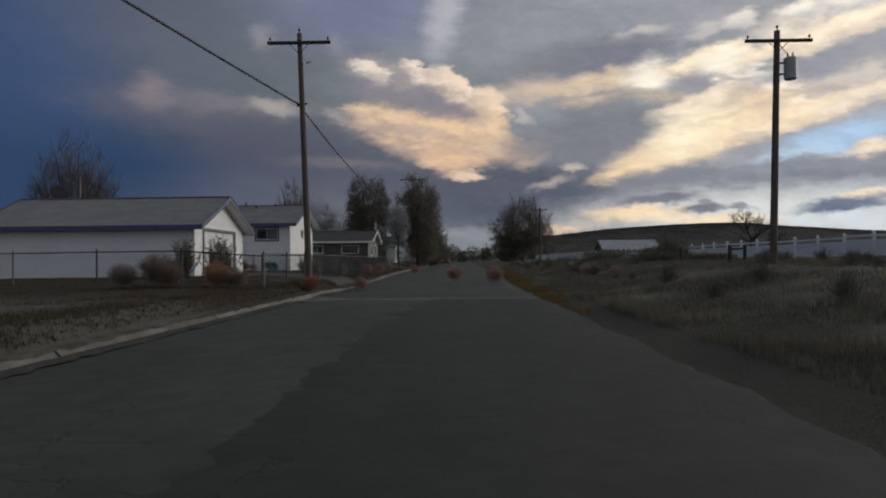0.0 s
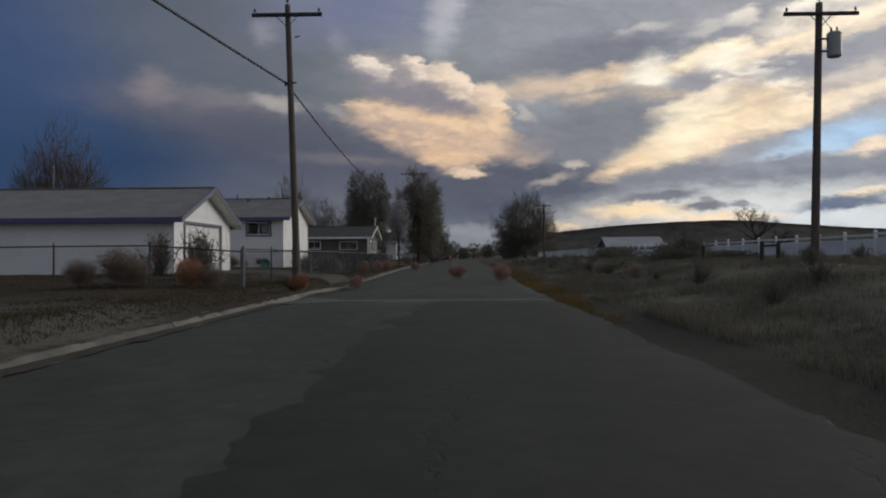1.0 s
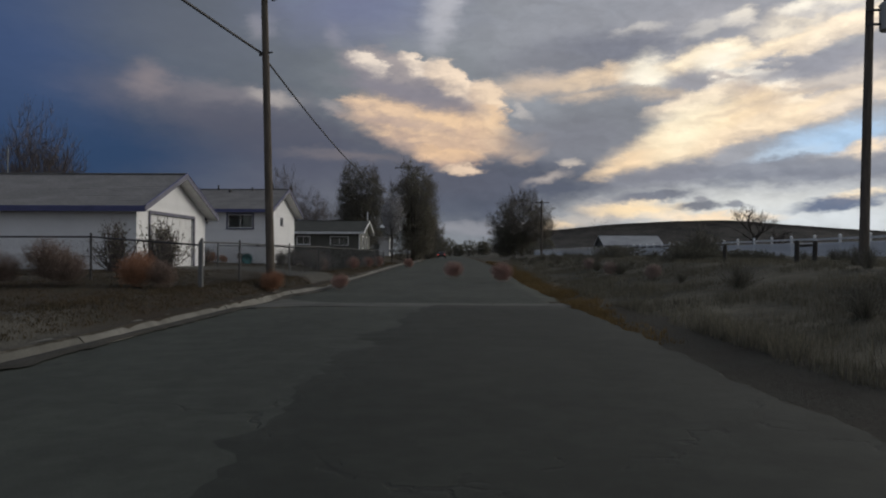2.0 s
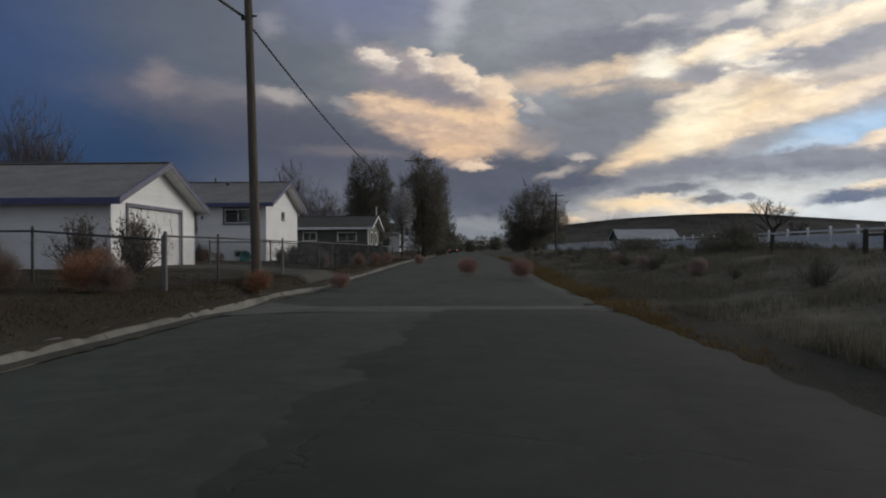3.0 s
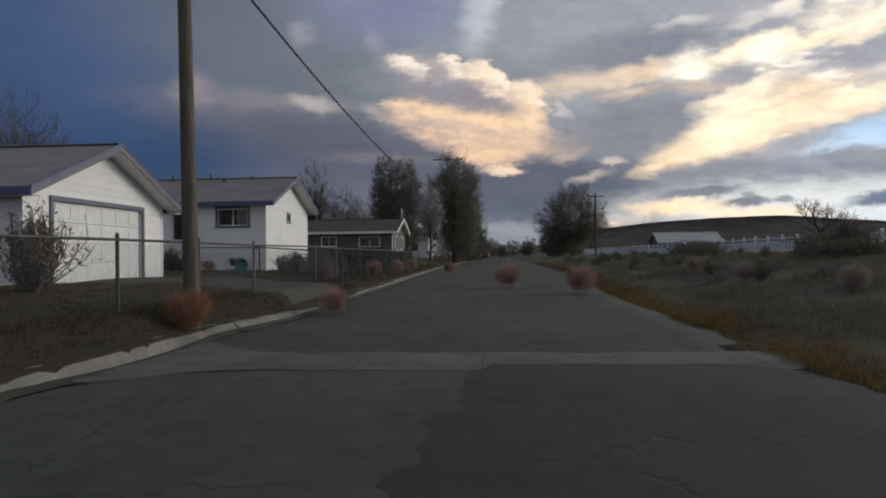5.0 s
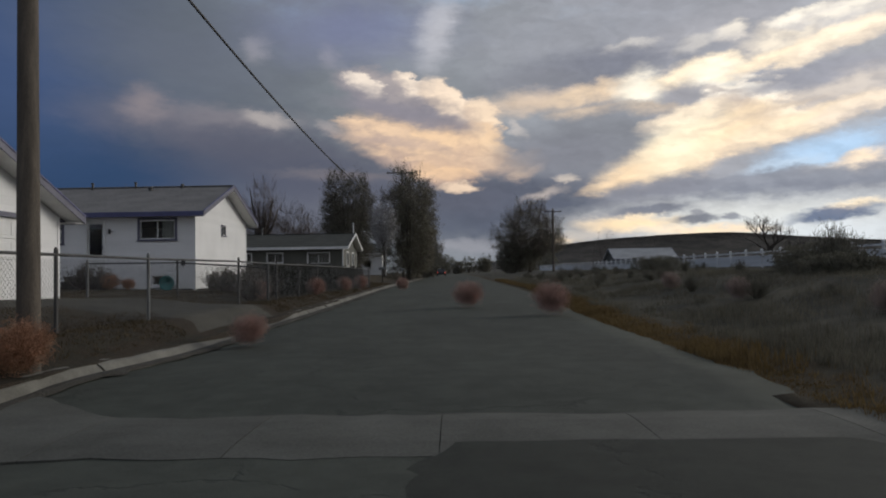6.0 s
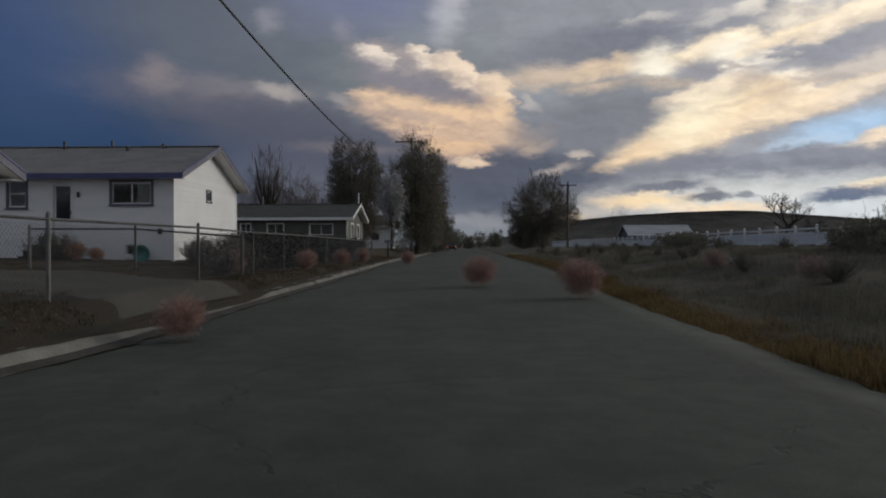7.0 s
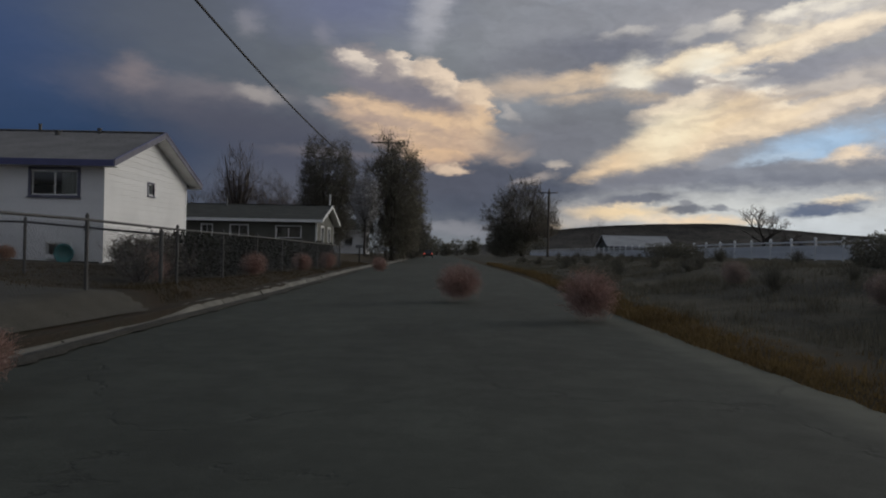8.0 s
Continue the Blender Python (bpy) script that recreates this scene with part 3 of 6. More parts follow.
def part_mesh(name, me, mat, parent, label="", smooth=False):
    if mat is not None and not me.materials:
        me.materials.append(mat)
    if smooth:
        me.polygons.foreach_set("use_smooth", [True] * len(me.polygons))
    ob = new(name, me)
    ob.parent = parent
    if label:
        tagged(ob, label)
    return ob


def thing(name, at, label, category, group="", kind="", turn=0.0):
    ob = new(name)
    ob.matrix_world = pose(*at, 0, 0, turn)
    return tagged(ob, label, category, group, kind)


def solid(name, bm, mat, label, category, group="", kind="", at=(0, 0, 0), smooth=False):
    """A thing that is one mesh."""
    ob = part(name, bm, mat, None, "", smooth)
    ob.matrix_world = pose(*at)
    return tagged(ob, label, category, group, kind)


def box(bm, x0, x1, y0, y1, z0, z1, bevel=0.0):
    m = Matrix.Translation(((x0 + x1) / 2, (y0 + y1) / 2, (z0 + z1) / 2)) @ Matrix.Diagonal((abs(x1 - x0), abs(y1 - y0), abs(z1 - z0), 1))
    made = bmesh.ops.create_cube(bm, size=1, matrix=m)["verts"]
    if bevel:
        edges = list({e for v in made for e in v.link_edges})
        bmesh.ops.bevel(bm, geom=edges, offset=bevel, segments=1, affect="EDGES", profile=0.5)
    return bm


def bar(bm, a, b, r0, r1=None, sides=8, cap=True):
    """A round bar from a to b."""
    a, b = Vector(a), Vector(b)
    r1 = r0 if r1 is None else r1
    d = b - a
    m = Matrix.Translation((a + b) / 2) @ d.to_track_quat("Z", "Y").to_matrix().to_4x4()
    bmesh.ops.create_cone(bm, cap_ends=cap, segments=sides, radius1=r0, radius2=r1, depth=d.length, matrix=m)
    return bm


def boxed(*args, **kw):
    return box(bmesh.new(), *args, **kw)


def slab(bm, corners, depth):
    """A plate: four corners in order, thickened along depth."""
    d = Vector(depth)
    lo = [bm.verts.new(c) for c in corners]
    hi = [bm.verts.new(Vector(c) + d) for c in corners]
    n = len(corners)
    bm.faces.new(lo[::-1])
    bm.faces.new(hi)
    for i in range(n):
        bm.faces.new((lo[i], lo[(i + 1) % n], hi[(i + 1) % n], hi[i]))
    bmesh.ops.recalc_face_normals(bm, faces=bm.faces[:])
    return bm


def ease(v, a, b):
    t = min(1.0, max(0.0, (v - a) / (b - a)))
    return t * t * (3 - 2 * t)


# ---- ground, road and kerb ----
def street_height(y):
    """The lie of the street: level, then a gentle climb."""
    return 0.14 + 0.20 * ease(y, 30, 70) + 0.18 * ease(y, 70, 140)


def road_height(y):
    """The road falls a little to the cross gutter."""
    return street_height(y) - 0.07 * (1 - ease(abs(y - 24.4), 0.3, 2.8))


def kerb_line(y):
    return -5.22 + 0.32 * ease(y, 26.5, 30) - 0.14 * ease(y, 30, 37) - 0.22 * ease(y, 42, 75)


def ground_height(x, y):
    """The lie of the land: the road in a shallow cut, yards on one side, a brushy field on the other."""
    r = street_height(y)
    if x < 0:
        k = kerb_line(y) - 0.1
        if x > k:
            return r - 0.20
        yard = 0.58 + 0.20 * ease(-x, 6.4, 8.8) * ease(y, 19.0, 23.5) + 0.12 * ease(-x, 11.0, 16.0) * ease(y, 36, 48) + 0.3 * ease(y, 55, 85) * ease(-x, 6.4, 8.6)
        z = r + 0.13 + (yard - r - 0.13) * ease(k - x, 0.16, 0.80)
    else:
        if x < 2.3:
            return r - 0.20
        z = r - 0.06 + 0.12 * ease(x, 2.5, 3.7) + (1.30 - r - 0.06) * ease(x, 3.6, 10.6) - 0.20 * ease(x, 5.0, 8.5) * (1 - ease(x, 17.0, 21.0))
    if abs(x) > 5.6:
        z += 0.05 * noise.noise(Vector((x * 0.35, y * 0.35, 0))) + 0.10 * noise.noise(Vector((x * 0.08, y * 0.08, 3))) * ease(abs(x), 7, 12)
    return z


def make_ground():
    xs = [-2500, -900, -350, -150, -80, -50, -36, -28, -22, -18, -15, -13, -11.5, -10, -9, -8.2, -7.5, -7, -6.7, -6.45, -6.3, -6.15, -6.0, -5.85, -5.75, -5.66, -5.58, -5.5, -5.4, -5.32, -5.25, -5.15, -5.06, -5.0, -4.8,
          2.29, 2.31, 2.6, 2.85, 3.1, 3.4, 3.7, 4.1, 4.5, 5, 5.4, 5.8, 6.3, 6.8, 7.3, 7.9, 8.5, 9.2, 10, 10.8, 11.6, 12.5, 14, 16, 19, 22, 26, 32, 40, 55, 80, 150, 350, 900, 2500]
    ys = [-400, -150, -60, -30, -15] + [-8 + 0.9 * i for i in range(80)] + [66 + 2.5 * i for i in range(20)] + [120, 135, 155, 180, 220, 300, 450, 800, 1600, 3000]
    bm = bmesh.new()
    rows = [[bm.verts.new((x, y, ground_height(x, y))) for x in xs] for y in ys]
    for a, b in zip(rows, rows[1:]):
        for i in range(len(xs) - 1):
            bm.faces.new((a[i], a[i + 1], b[i + 1], b[i]))
    return solid("ground", bm, GROUND, "dry brown ground, yards and brushy field beside the road", "ground", kind="structure", smooth=True)


make_ground()


def road_edge(y, side):
    wob = 0.16 * noise.noise(Vector((y * 0.5, side * 7, 1))) + 0.14 * noise.noise(Vector((y * 1.7, side * 7, 4))) + 0.10 * noise.noise(Vector((y * 5.1, side * 7, 9)))
    return (kerb_line(y) if side < 0 else 2.62 + 0.7 * wob + 0.75 * ease(y, 34, 62))


def make_road():
    bm = bmesh.new()
    ys = [-300, -100, -40] + [-20 + 0.35 * i for i in range(314)] + [90 + 5 * i for i in range(20)] + [220, 260, 320, 420, 600]
    last = None
    for y in ys:
        row = []
        a, b = road_edge(y, -1), road_edge(y, 1)
        for i in range(14):
            x = a + (b - a) * i / 12 if i < 13 else b + 0.04
            z = 0.008 * noise.noise(Vector((x * 0.8, y * 0.6, 0))) - (0.13 if i == 13 else 0.0) + 0.03 * math.sin(math.pi * min(i, 12) / 12) - 0.022
            row.append(bm.verts.new((x, y, z + road_height(y))))
        if last:
            for i in range(13):
                bm.faces.new((last[i], last[i + 1], row[i + 1], row[i]))
        last = row
    return solid("road", bm, ASPHALT, "worn grey asphalt road with cracks and patches", "road", kind="structure", smooth=True)


make_road()


def make_patch():
    """The darker overlay on the lane, with a ragged edge."""
    bm = bmesh.new()
    last = None
    for i in range(361):
        y = -30 + 54.3 * i / 360
        a = -1.7 + 0.40 * noise.noise(Vector((y * 0.8, 0, 8))) + 0.24 * noise.noise(Vector((y * 2.6, 0, 2))) + 0.14 * noise.noise(Vector((y * 8, 0, 2))) + 0.55 * ease(y, 14, 22)
        b = min(2.75 + 0.18 * noise.noise(Vector((y * 0.9, 5, 8))) + 0.1 * noise.noise(Vector((y * 3, 5, 2))), road_edge(y, 1) - 0.03)
        row = [bm.verts.new((a + (b - a) * k / 8, y, road_height(y) + 0.034 - (0.03 if k in (0, 8) else 0))) for k in range(9)]
        if last:
            for k in range(8):
                bm.faces.new((last[k], last[k + 1], row[k + 1], row[k]))
        last = row
    return solid("asphalt_patch", bm, PATCH, "darker newer asphalt overlay with a ragged edge on the road", "asphalt patch", kind="structure", smooth=True)


make_patch()


def make_kerb():
    """Sloped concrete kerb, cast in lengths, with chipped faces and a gap at the driveway."""
    kerb = thing("kerb", (0, 0, 0), "weathered pale concrete kerb along the road edge", "kerb", kind="structure")
    rng = random.Random(4)
    y = -12.0
    while y < 120:
        n = 3.05
        bm = bmesh.new()
        last = None
        for j in range(9):
            yy = y + 0.012 + (n - 0.024) * j / 8
            c = rng.uniform(-0.03, 0.03)
            top = 0.12 - 0.075 * ease(yy, 29.6, 32.0) * (1 - ease(yy, 36.4, 38.6)) + rng.uniform(-0.008, 0.008)
            prof = [(0.10 + c, -0.06), (0.10 + c, 0.012), (-0.02 + c, 0.03), (-0.09 + c, top - 0.02), (-0.13, top), (-0.31, top + 0.01), (-0.31, -0.16)]
            row = [bm.verts.new((kerb_line(yy) + px, yy, (road_height(yy) if pz < 0.04 else street_height(yy)) + pz)) for px, pz in prof]
            if last:
                for k in range(6):
                    bm.faces.new((last[k], last[k + 1], row[k + 1], row[k]))
            else:
                bm.faces.new(row)
            last = row
        bm.faces.new(last[::-1])
        bmesh.ops.recalc_face_normals(bm, faces=bm.faces[:])
        part("kerb_stone", bm, CONCRETE, kerb)
        y += n


make_kerb()


def make_gutter_dirt_shade():
    """Dirt and crumbled asphalt swept against the kerb; its dark colour also paints the kerb's shadow line."""
    bm = bmesh.new()
    last = None
    for i in range(560):
        y = -8 + 0.16 * i
        w = 0.16 + 0.22 * noise.noise(Vector((y * 0.9, 3, 0))) + 0.2 * noise.noise(Vector((y * 3.1, 3, 7)))
        x0 = kerb_line(y) + 0.02
        row = [bm.verts.new((x0 + max(0.13, w) * q / 3, y, road_height(y) + (0.036, 0.04, 0.032, 0.0)[q] + 0.01 * noise.noise(Vector((q, y * 3, 2))))) for q in range(4)]
        if last:
            for q in range(3):
                bm.faces.new((last[q], last[q + 1], row[q + 1], row[q]))
        last = row
    return solid("gutter_dirt_shade", bm, SHADED_SOIL, "dirt swept along the foot of the kerb, coloured dark for the kerb's shadow", "dirt", kind="structure", smooth=True)


make_gutter_dirt_shade()


def make_cross_gutter():
    """The concrete drain across the road, in slabs."""
    drain = thing("cross_gutter", (0, 23.6, 0), "pale stained concrete gutter laid across the road", "gutter", kind="structure")
    edges = [-5.1, -3.8, -2.4, -0.9, 0.7, 2.3, 2.75]
    for a, b in zip(edges, edges[1:]):
        bm = bmesh.new()
        n = 6
        rows = []
        for i in range(n + 1):
            x = a + 0.004 + (b - a - 0.008) * i / n
            flare = 1 - ease(x, -5.1, -3.5)
            y0 = -1.1 * flare ** 1.6 + 0.16 * noise.noise(Vector((x * 1.3, 0, 3))) + 0.06 * noise.noise(Vector((x * 5, 0, 5)))
            y1 = 1.45 + 1.0 * flare ** 1.6 + 0.16 * noise.noise(Vector((x * 1.1, 9, 3))) + 0.07 * noise.noise(Vector((x * 4, 9, 5)))
            row = [bm.verts.new((x, y0, -0.1))]
            for q in range(5):
                y = y0 + (y1 - y0) * q / 4
                low = road_height(23.6 + y) if x < 2.25 else max(road_height(23.6 + y), ground_height(max(x, 2.5), 23.6 + y))
                row.append(bm.verts.new((x, y, low + (0.036 if 0 < q < 4 else 0.012))))
            row.append(bm.verts.new((x, y1, -0.1)))
            rows.append(row)
        for p, q in zip(rows, rows[1:]):
            for k in range(6):
                bm.faces.new((p[k], p[k + 1], q[k + 1], q[k]))
        bm.faces.new(rows[0])
        bm.faces.new(rows[-1][::-1])
        bmesh.ops.recalc_face_normals(bm, faces=bm.faces[:])
        part("slab", bm, GUTTER, drain)


make_cross_gutter()


def make_driveway():
    bm = bmesh.new()
    last = None
    xs = [-5.34 - 0.12 * i for i in range(53)]
    for x in xs:
        w = 0.45 * noise.noise(Vector((x * 1.3, 0, 6))) + 0.3 * noise.noise(Vector((x * 4.0, 0, 2)))
        a, b = 31.4 + w - 0.3 * (x + 6), 37.4 + w * 0.7
        row = [bm.verts.new((x, a + (b - a) * k / 8, ground_height(x, a + (b - a) * k / 8) + (0.03 if 1 < k < 7 else 0.012 if 0 < k < 8 else -0.02))) for k in range(9)]
        if last:
            for k in range(8):
                bm.faces.new((last[k], last[k + 1], row[k + 1], row[k]))
        last = row
    return solid("driveway", bm, GRAVEL, "grey gravel driveway from the road to the garage", "driveway", kind="structure", smooth=True)


make_driveway()

# the far ridge
def make_ridge():
    bm = bmesh.new()
    prof = [(-60, 5), (0, 8), (60, 12), (110, 30), (168, 46), (240, 54), (391, 65), (470, 67), (528, 66), (609, 59), (690, 54), (779, 50), (900, 46), (1100, 42), (1500, 38), (2200, 30)]
    rows = []
    for d, f in ((1150, 0.0), (1200, 0.16), (1250, 0.34), (1300, 0.56), (1340, 0.82), (1354, 0.93), (1357, 1.0), (1700, 1.0)):
        row = []
        for i in range(161):
            x = -60 + (2260) * i / 160
            for (xa, za), (xb, zb) in zip(prof, prof[1:]):
                if xa <= x <= xb:
                    z = za + (zb - za) * (x - xa) / (xb - xa)
                    break
            z = z * f + (4.5 * noise.noise(Vector((x * 0.012, d * 0.01, 0))) + 1.5 * noise.noise(Vector((x * 0.05, d * 0.03, 5)))) * (f if f < 0.9 else 0.3)
            row.append(bm.verts.new((x, d, z)))
        rows.append(row)
    for a, b in zip(rows, rows[1:]):
        for i in range(160):
            bm.faces.new((a[i], a[i + 1], b[i + 1], b[i]))
    return solid("mesa", bm, HILL, "long dark flat-topped ridge on the horizon", "hill", kind="structure", smooth=True)


make_ridge()


# ---- houses ----
def courses(parent, axis, at, length, base, top, outline, openings, mat, out, step=0.2, thick=0.14):
    """Lap siding as one board a course. axis 'x' or 'y': the way the wall runs; at: its plane; out: +1 or -1, the outer side.
    outline(z) gives the run's ends at a height; openings are (a, b, z0, z1)."""
    z = base
    while z < top - 1e-4:
        z1 = min(z + step, top)
        lo, hi = outline(z), outline(z1)
        cuts = [(a, b) for a, b, q0, q1 in openings if q0 < z + 0.5 * step and q1 > z + 0.5 * step]
        spans = []
        a_lo, a_hi, b_lo, b_hi = lo[0], hi[0], lo[1], hi[1]
        left = [(a_lo, a_hi)]
        for a, b in sorted(cuts):
            spans.append((left[-1], (a, a)))
            left.append((b, b))
        spans.append((left[-1], (b_lo, b_hi)))
        for (p, p1), (q, q1) in spans:
            if q - p < 0.03:
                continue
            p1, q1 = (p1, q1) if q1 - p1 > 0.02 else ((p1 + q1) / 2 - 0.01, (p1 + q1) / 2 + 0.01)
            bm = bmesh.new()
            f0, f1 = at + out * 0.013, at + out * 0.004
            bk = at - out * thick
            pts = [(p, f0, z), (q, f0, z), (q1, f1, z1), (p1, f1, z1), (p, bk, z), (q, bk, z), (q1, bk, z1), (p1, bk, z1)]
            vs = [bm.verts.new((s, d, h) if axis == "x" else (d, s, h)) for s, d, h in pts]
            for face in ((0, 1, 2, 3), (7, 6, 5, 4), (0, 4, 5, 1), (1, 5, 6, 2), (2, 6, 7, 3), (3, 7, 4, 0)):
                bm.faces.new([vs[i] for i in face])
            bmesh.ops.recalc_face_normals(bm, faces=bm.faces[:])
            part("plank", bm, mat, parent)
        z = z1


def window(parent, axis, at, a, b, z0, z1, out, trim, split="v", curtain=False, wide=0.09):
    """A window in its opening: trim, sash, panes, sill, and a curtain behind where there is one."""
    def bx(bm, s0, s1, d0, d1, h0, h1):
        d0, d1 = at + out * d0, at + out * d1
        return box(bm, s0, s1, min(d0, d1), max(d0, d1), h0, h1) if axis == "x" else box(bm, min(d0, d1), max(d0, d1), s0, s1, h0, h1)
    bm = bmesh.new()
    loops = []
    for d in (at - out * 0.10, at + out * 0.035):
        for e in (wide, 0.0):
            loops.append([bm.verts.new((s, d, h) if axis == "x" else (d, s, h)) for s, h in ((a - e, z0 - e), (b + e, z0 - e), (b + e, z1 + e), (a - e, z1 + e))])
    for p, q in ((0, 1), (3, 2), (2, 0), (1, 3)):
        for i in range(4):
            bm.faces.new((loops[p][i], loops[p][(i + 1) % 4], loops[q][(i + 1) % 4], loops[q][i]))
    bmesh.ops.recalc_face_normals(bm, faces=bm.faces[:])
    holder = part("window", bm, trim, parent)
    part("window_sill", bx(bmesh.new(), a - wide - 0.03, b + wide + 0.03, 0.037, 0.07, z0 - wide, z0 - wide + 0.05), trim, holder)
    t = 0.045
    bm = bmesh.new()
    for s0, s1, h0, h1 in ((a, a + t, z0, z1), (b - t, b, z0, z1), (a + t, b - t, z0, z0 + t), (a + t, b - t, z1 - t, z1)):
        bx(bm, s0, s1, -0.07, -0.03, h0, h1)
    if split == "v":
        bx(bm, (a + b) / 2 - t / 2, (a + b) / 2 + t / 2, -0.075, -0.025, z0 + t, z1 - t)
        panes = [(a + t, (a + b) / 2 - t / 2, z0 + t, z1 - t), ((a + b) / 2 + t / 2, b - t, z0 + t, z1 - t)]
    elif split == "h":
        bx(bm, a + t, b - t, -0.075, -0.025, (z0 + z1) / 2 - t / 2, (z0 + z1) / 2 + t / 2)
        panes = [(a + t, b - t, z0 + t, (z0 + z1) / 2 - t / 2), (a + t, b - t, (z0 + z1) / 2 + t / 2, z1 - t)]
    else:
        panes = [(a + t, b - t, z0 + t, z1 - t)]
    part("sash", bm, TRIM_WHITE, holder, "white sash")
    for s0, s1, h0, h1 in panes:
        p = part("pane", bx(bmesh.new(), s0, s1, -0.055, -0.049, h0, h1), GLASS, holder)
        p.visible_shadow = False
    if curtain:
        bm = bmesh.new()
        n = 24
        s0, s1 = (a + b) / 2 + 0.12, b
        top = [], []
        for i in range(n + 1):
            s = s0 + (s1 - s0) * i / n
            d = at + out * (-0.2 + 0.025 * math.sin(i * 1.7))
            for k, h in enumerate((z0, z1)):
                top[k].append(bm.verts.new((s, d, h) if axis == "x" else (d, s, h)))
        for i in range(n):
            bm.faces.new((top[0][i], top[0][i + 1], top[1][i + 1], top[1][i]))
        part("curtain", bm, CURTAIN, holder, "pale curtain")
    return holder


def gable_house(name, at, length, width, wall, ridge, label, side_open, front_open, wall_mat, roof_mat, fascia, over=0.45, rake=0.5, course=0.2, group=""):
    """A gabled building: its front gable at x = 0 faces the road, its long side at y = 0, the ridge runs to -x. Empty with parts."""
    h = thing(name, at, label, name.replace("_", " "), group)
    mid = width / 2
    full = lambda z: (-length, 0.0)  # noqa: E731
    slope = (ridge - wall) / (mid + over)

    def gable(z):
        inset = max(0.0, (z - wall - over * slope + 0.06) / slope)
        return (min(inset, mid - 0.01), max(width - inset, mid + 0.01))

    under = wall + over * slope - 0.06
    courses(h, "x", 0.0, length, 0.0, under, full, side_open, wall_mat, -1, course)
    courses(h, "x", width, length, 0.0, under, full, [], wall_mat, 1, 0.6)
    peak = under + mid * slope - 0.03
    courses(h, "y", 0.0, width, 0.0, peak, gable, front_open, wall_mat, 1, course)
    courses(h, "y", -length, width, 0.0, peak, gable, [], wall_mat, -1, 0.6)
    # corner boards
    for x in (0.0, -length):
        for y in (0.0, width):
            sx, sy = (0.022 if x == 0 else -0.022), (-0.022 if y == 0 else 0.022)
            bm = boxed(min(x - 0.09 * (1 if x == 0 else -1), x + sx), max(x - 0.09 * (1 if x == 0 else -1), x + sx), min(y + sy, y + 0.09 * (1 if y == 0 else -1)), max(y + sy, y + 0.09 * (1 if y == 0 else -1)), -0.05, under - 0.01)
            part("corner_board", bm, wall_mat if wall_mat is not OLIVE_WALL else TRIM_WHITE, h)
    # roof planes, in strips of shingle courses
    roofs = []
    for sgn in (1, -1):
        bm = bmesh.new()
        n = 14
        x0, x1 = -length - rake, rake
        ya = -over if sgn > 0 else width + over
        last = None
        for i in range(n + 1):
            f = i / n
            y = ya + (mid - ya) * f
            z = wall + (ridge - wall) * f
            segs = 24
            lows = [bm.verts.new((x0 + (x1 - x0) * k / segs, y, z + 0.03 + 0.004 * noise.noise(Vector((k, i, sgn))))) for k in range(segs + 1)]
            ups = [bm.verts.new((v.co.x, v.co.y, v.co.z + 0.004)) for v in lows] if i < n else None
            if last:
                for k in range(segs):
                    bm.faces.new((last[k], last[k + 1], lows[k + 1], lows[k]) if sgn > 0 else (last[k + 1], last[k], lows[k], lows[k + 1]))
            if ups:
                for k in range(segs):
                    bm.faces.new((lows[k], lows[k + 1], ups[k + 1], ups[k]) if sgn > 0 else (lows[k + 1], lows[k], ups[k], ups[k + 1]))
            last = ups
        # deck underneath
        slab(bm, [(x0, ya, wall - 0.02), (x1, ya, wall - 0.02), (x1, mid, ridge - 0.02), (x0, mid, ridge - 0.02)], (0, 0, 0.035))
        roof = part("roof", bm, roof_mat, h, "grey shingle roof slope" if roof_mat is SHINGLE else "dark shingle roof slope")
        roofs.append(roof)
        # fascia along the eave, soffit under it, and rake boards
        yo = ya - 0.03 * sgn
        part("fascia", boxed(x0, x1, min(ya, yo), max(ya, yo), wall - 0.17, wall + 0.035), fascia, roof, "slate blue fascia board" if fascia is TRIM_BLUE else "")
        part("soffit", boxed(x0 + 0.02, x1 - 0.02, min(ya, 0.02 if sgn > 0 else width - 0.02), max(ya, -0.02 if sgn > 0 else width + 0.02), wall - 0.16, wall - 0.145), TRIM_WHITE, roof, "white soffit")
        for x in (x0, x1):
            bm = bmesh.new()
            d = 0.028 if x > 0 else -0.028
            slab(bm, [(x, ya, wall - 0.17), (x, ya, wall + 0.05), (x, mid, ridge + 0.05), (x, mid, ridge - 0.17)], (d, 0, 0))
            part("rake_board", bm, TRIM_GREY if fascia is TRIM_BLUE else TRIM_WHITE, roof, "grey-blue rake board" if fascia is TRIM_BLUE else "white rake board")
            bm = bmesh.new()
            slab(bm, [(x, ya, wall + 0.02), (x, ya, wall + 0.065), (x, mid, ridge + 0.065), (x, mid, ridge + 0.02)], (d * 1.6, 0, 0))
            part("drip_edge", bm, fascia, roof)
        bm = bmesh.new()
        slab(bm, [(0.03, ya, wall - 0.165), (rake, ya, wall - 0.165), (rake, mid, ridge - 0.165), (0.03, mid, ridge - 0.165)], (0, 0, 0.015))
        part("rake_soffit", bm, TRIM_WHITE, roof, "white soffit")
    bm = boxed(-length - rake, rake, mid - 0.13, mid + 0.13, ridge + 0.025, ridge + 0.06, bevel=0.012)
    part("ridge_cap", bm, roof_mat, roofs[0])
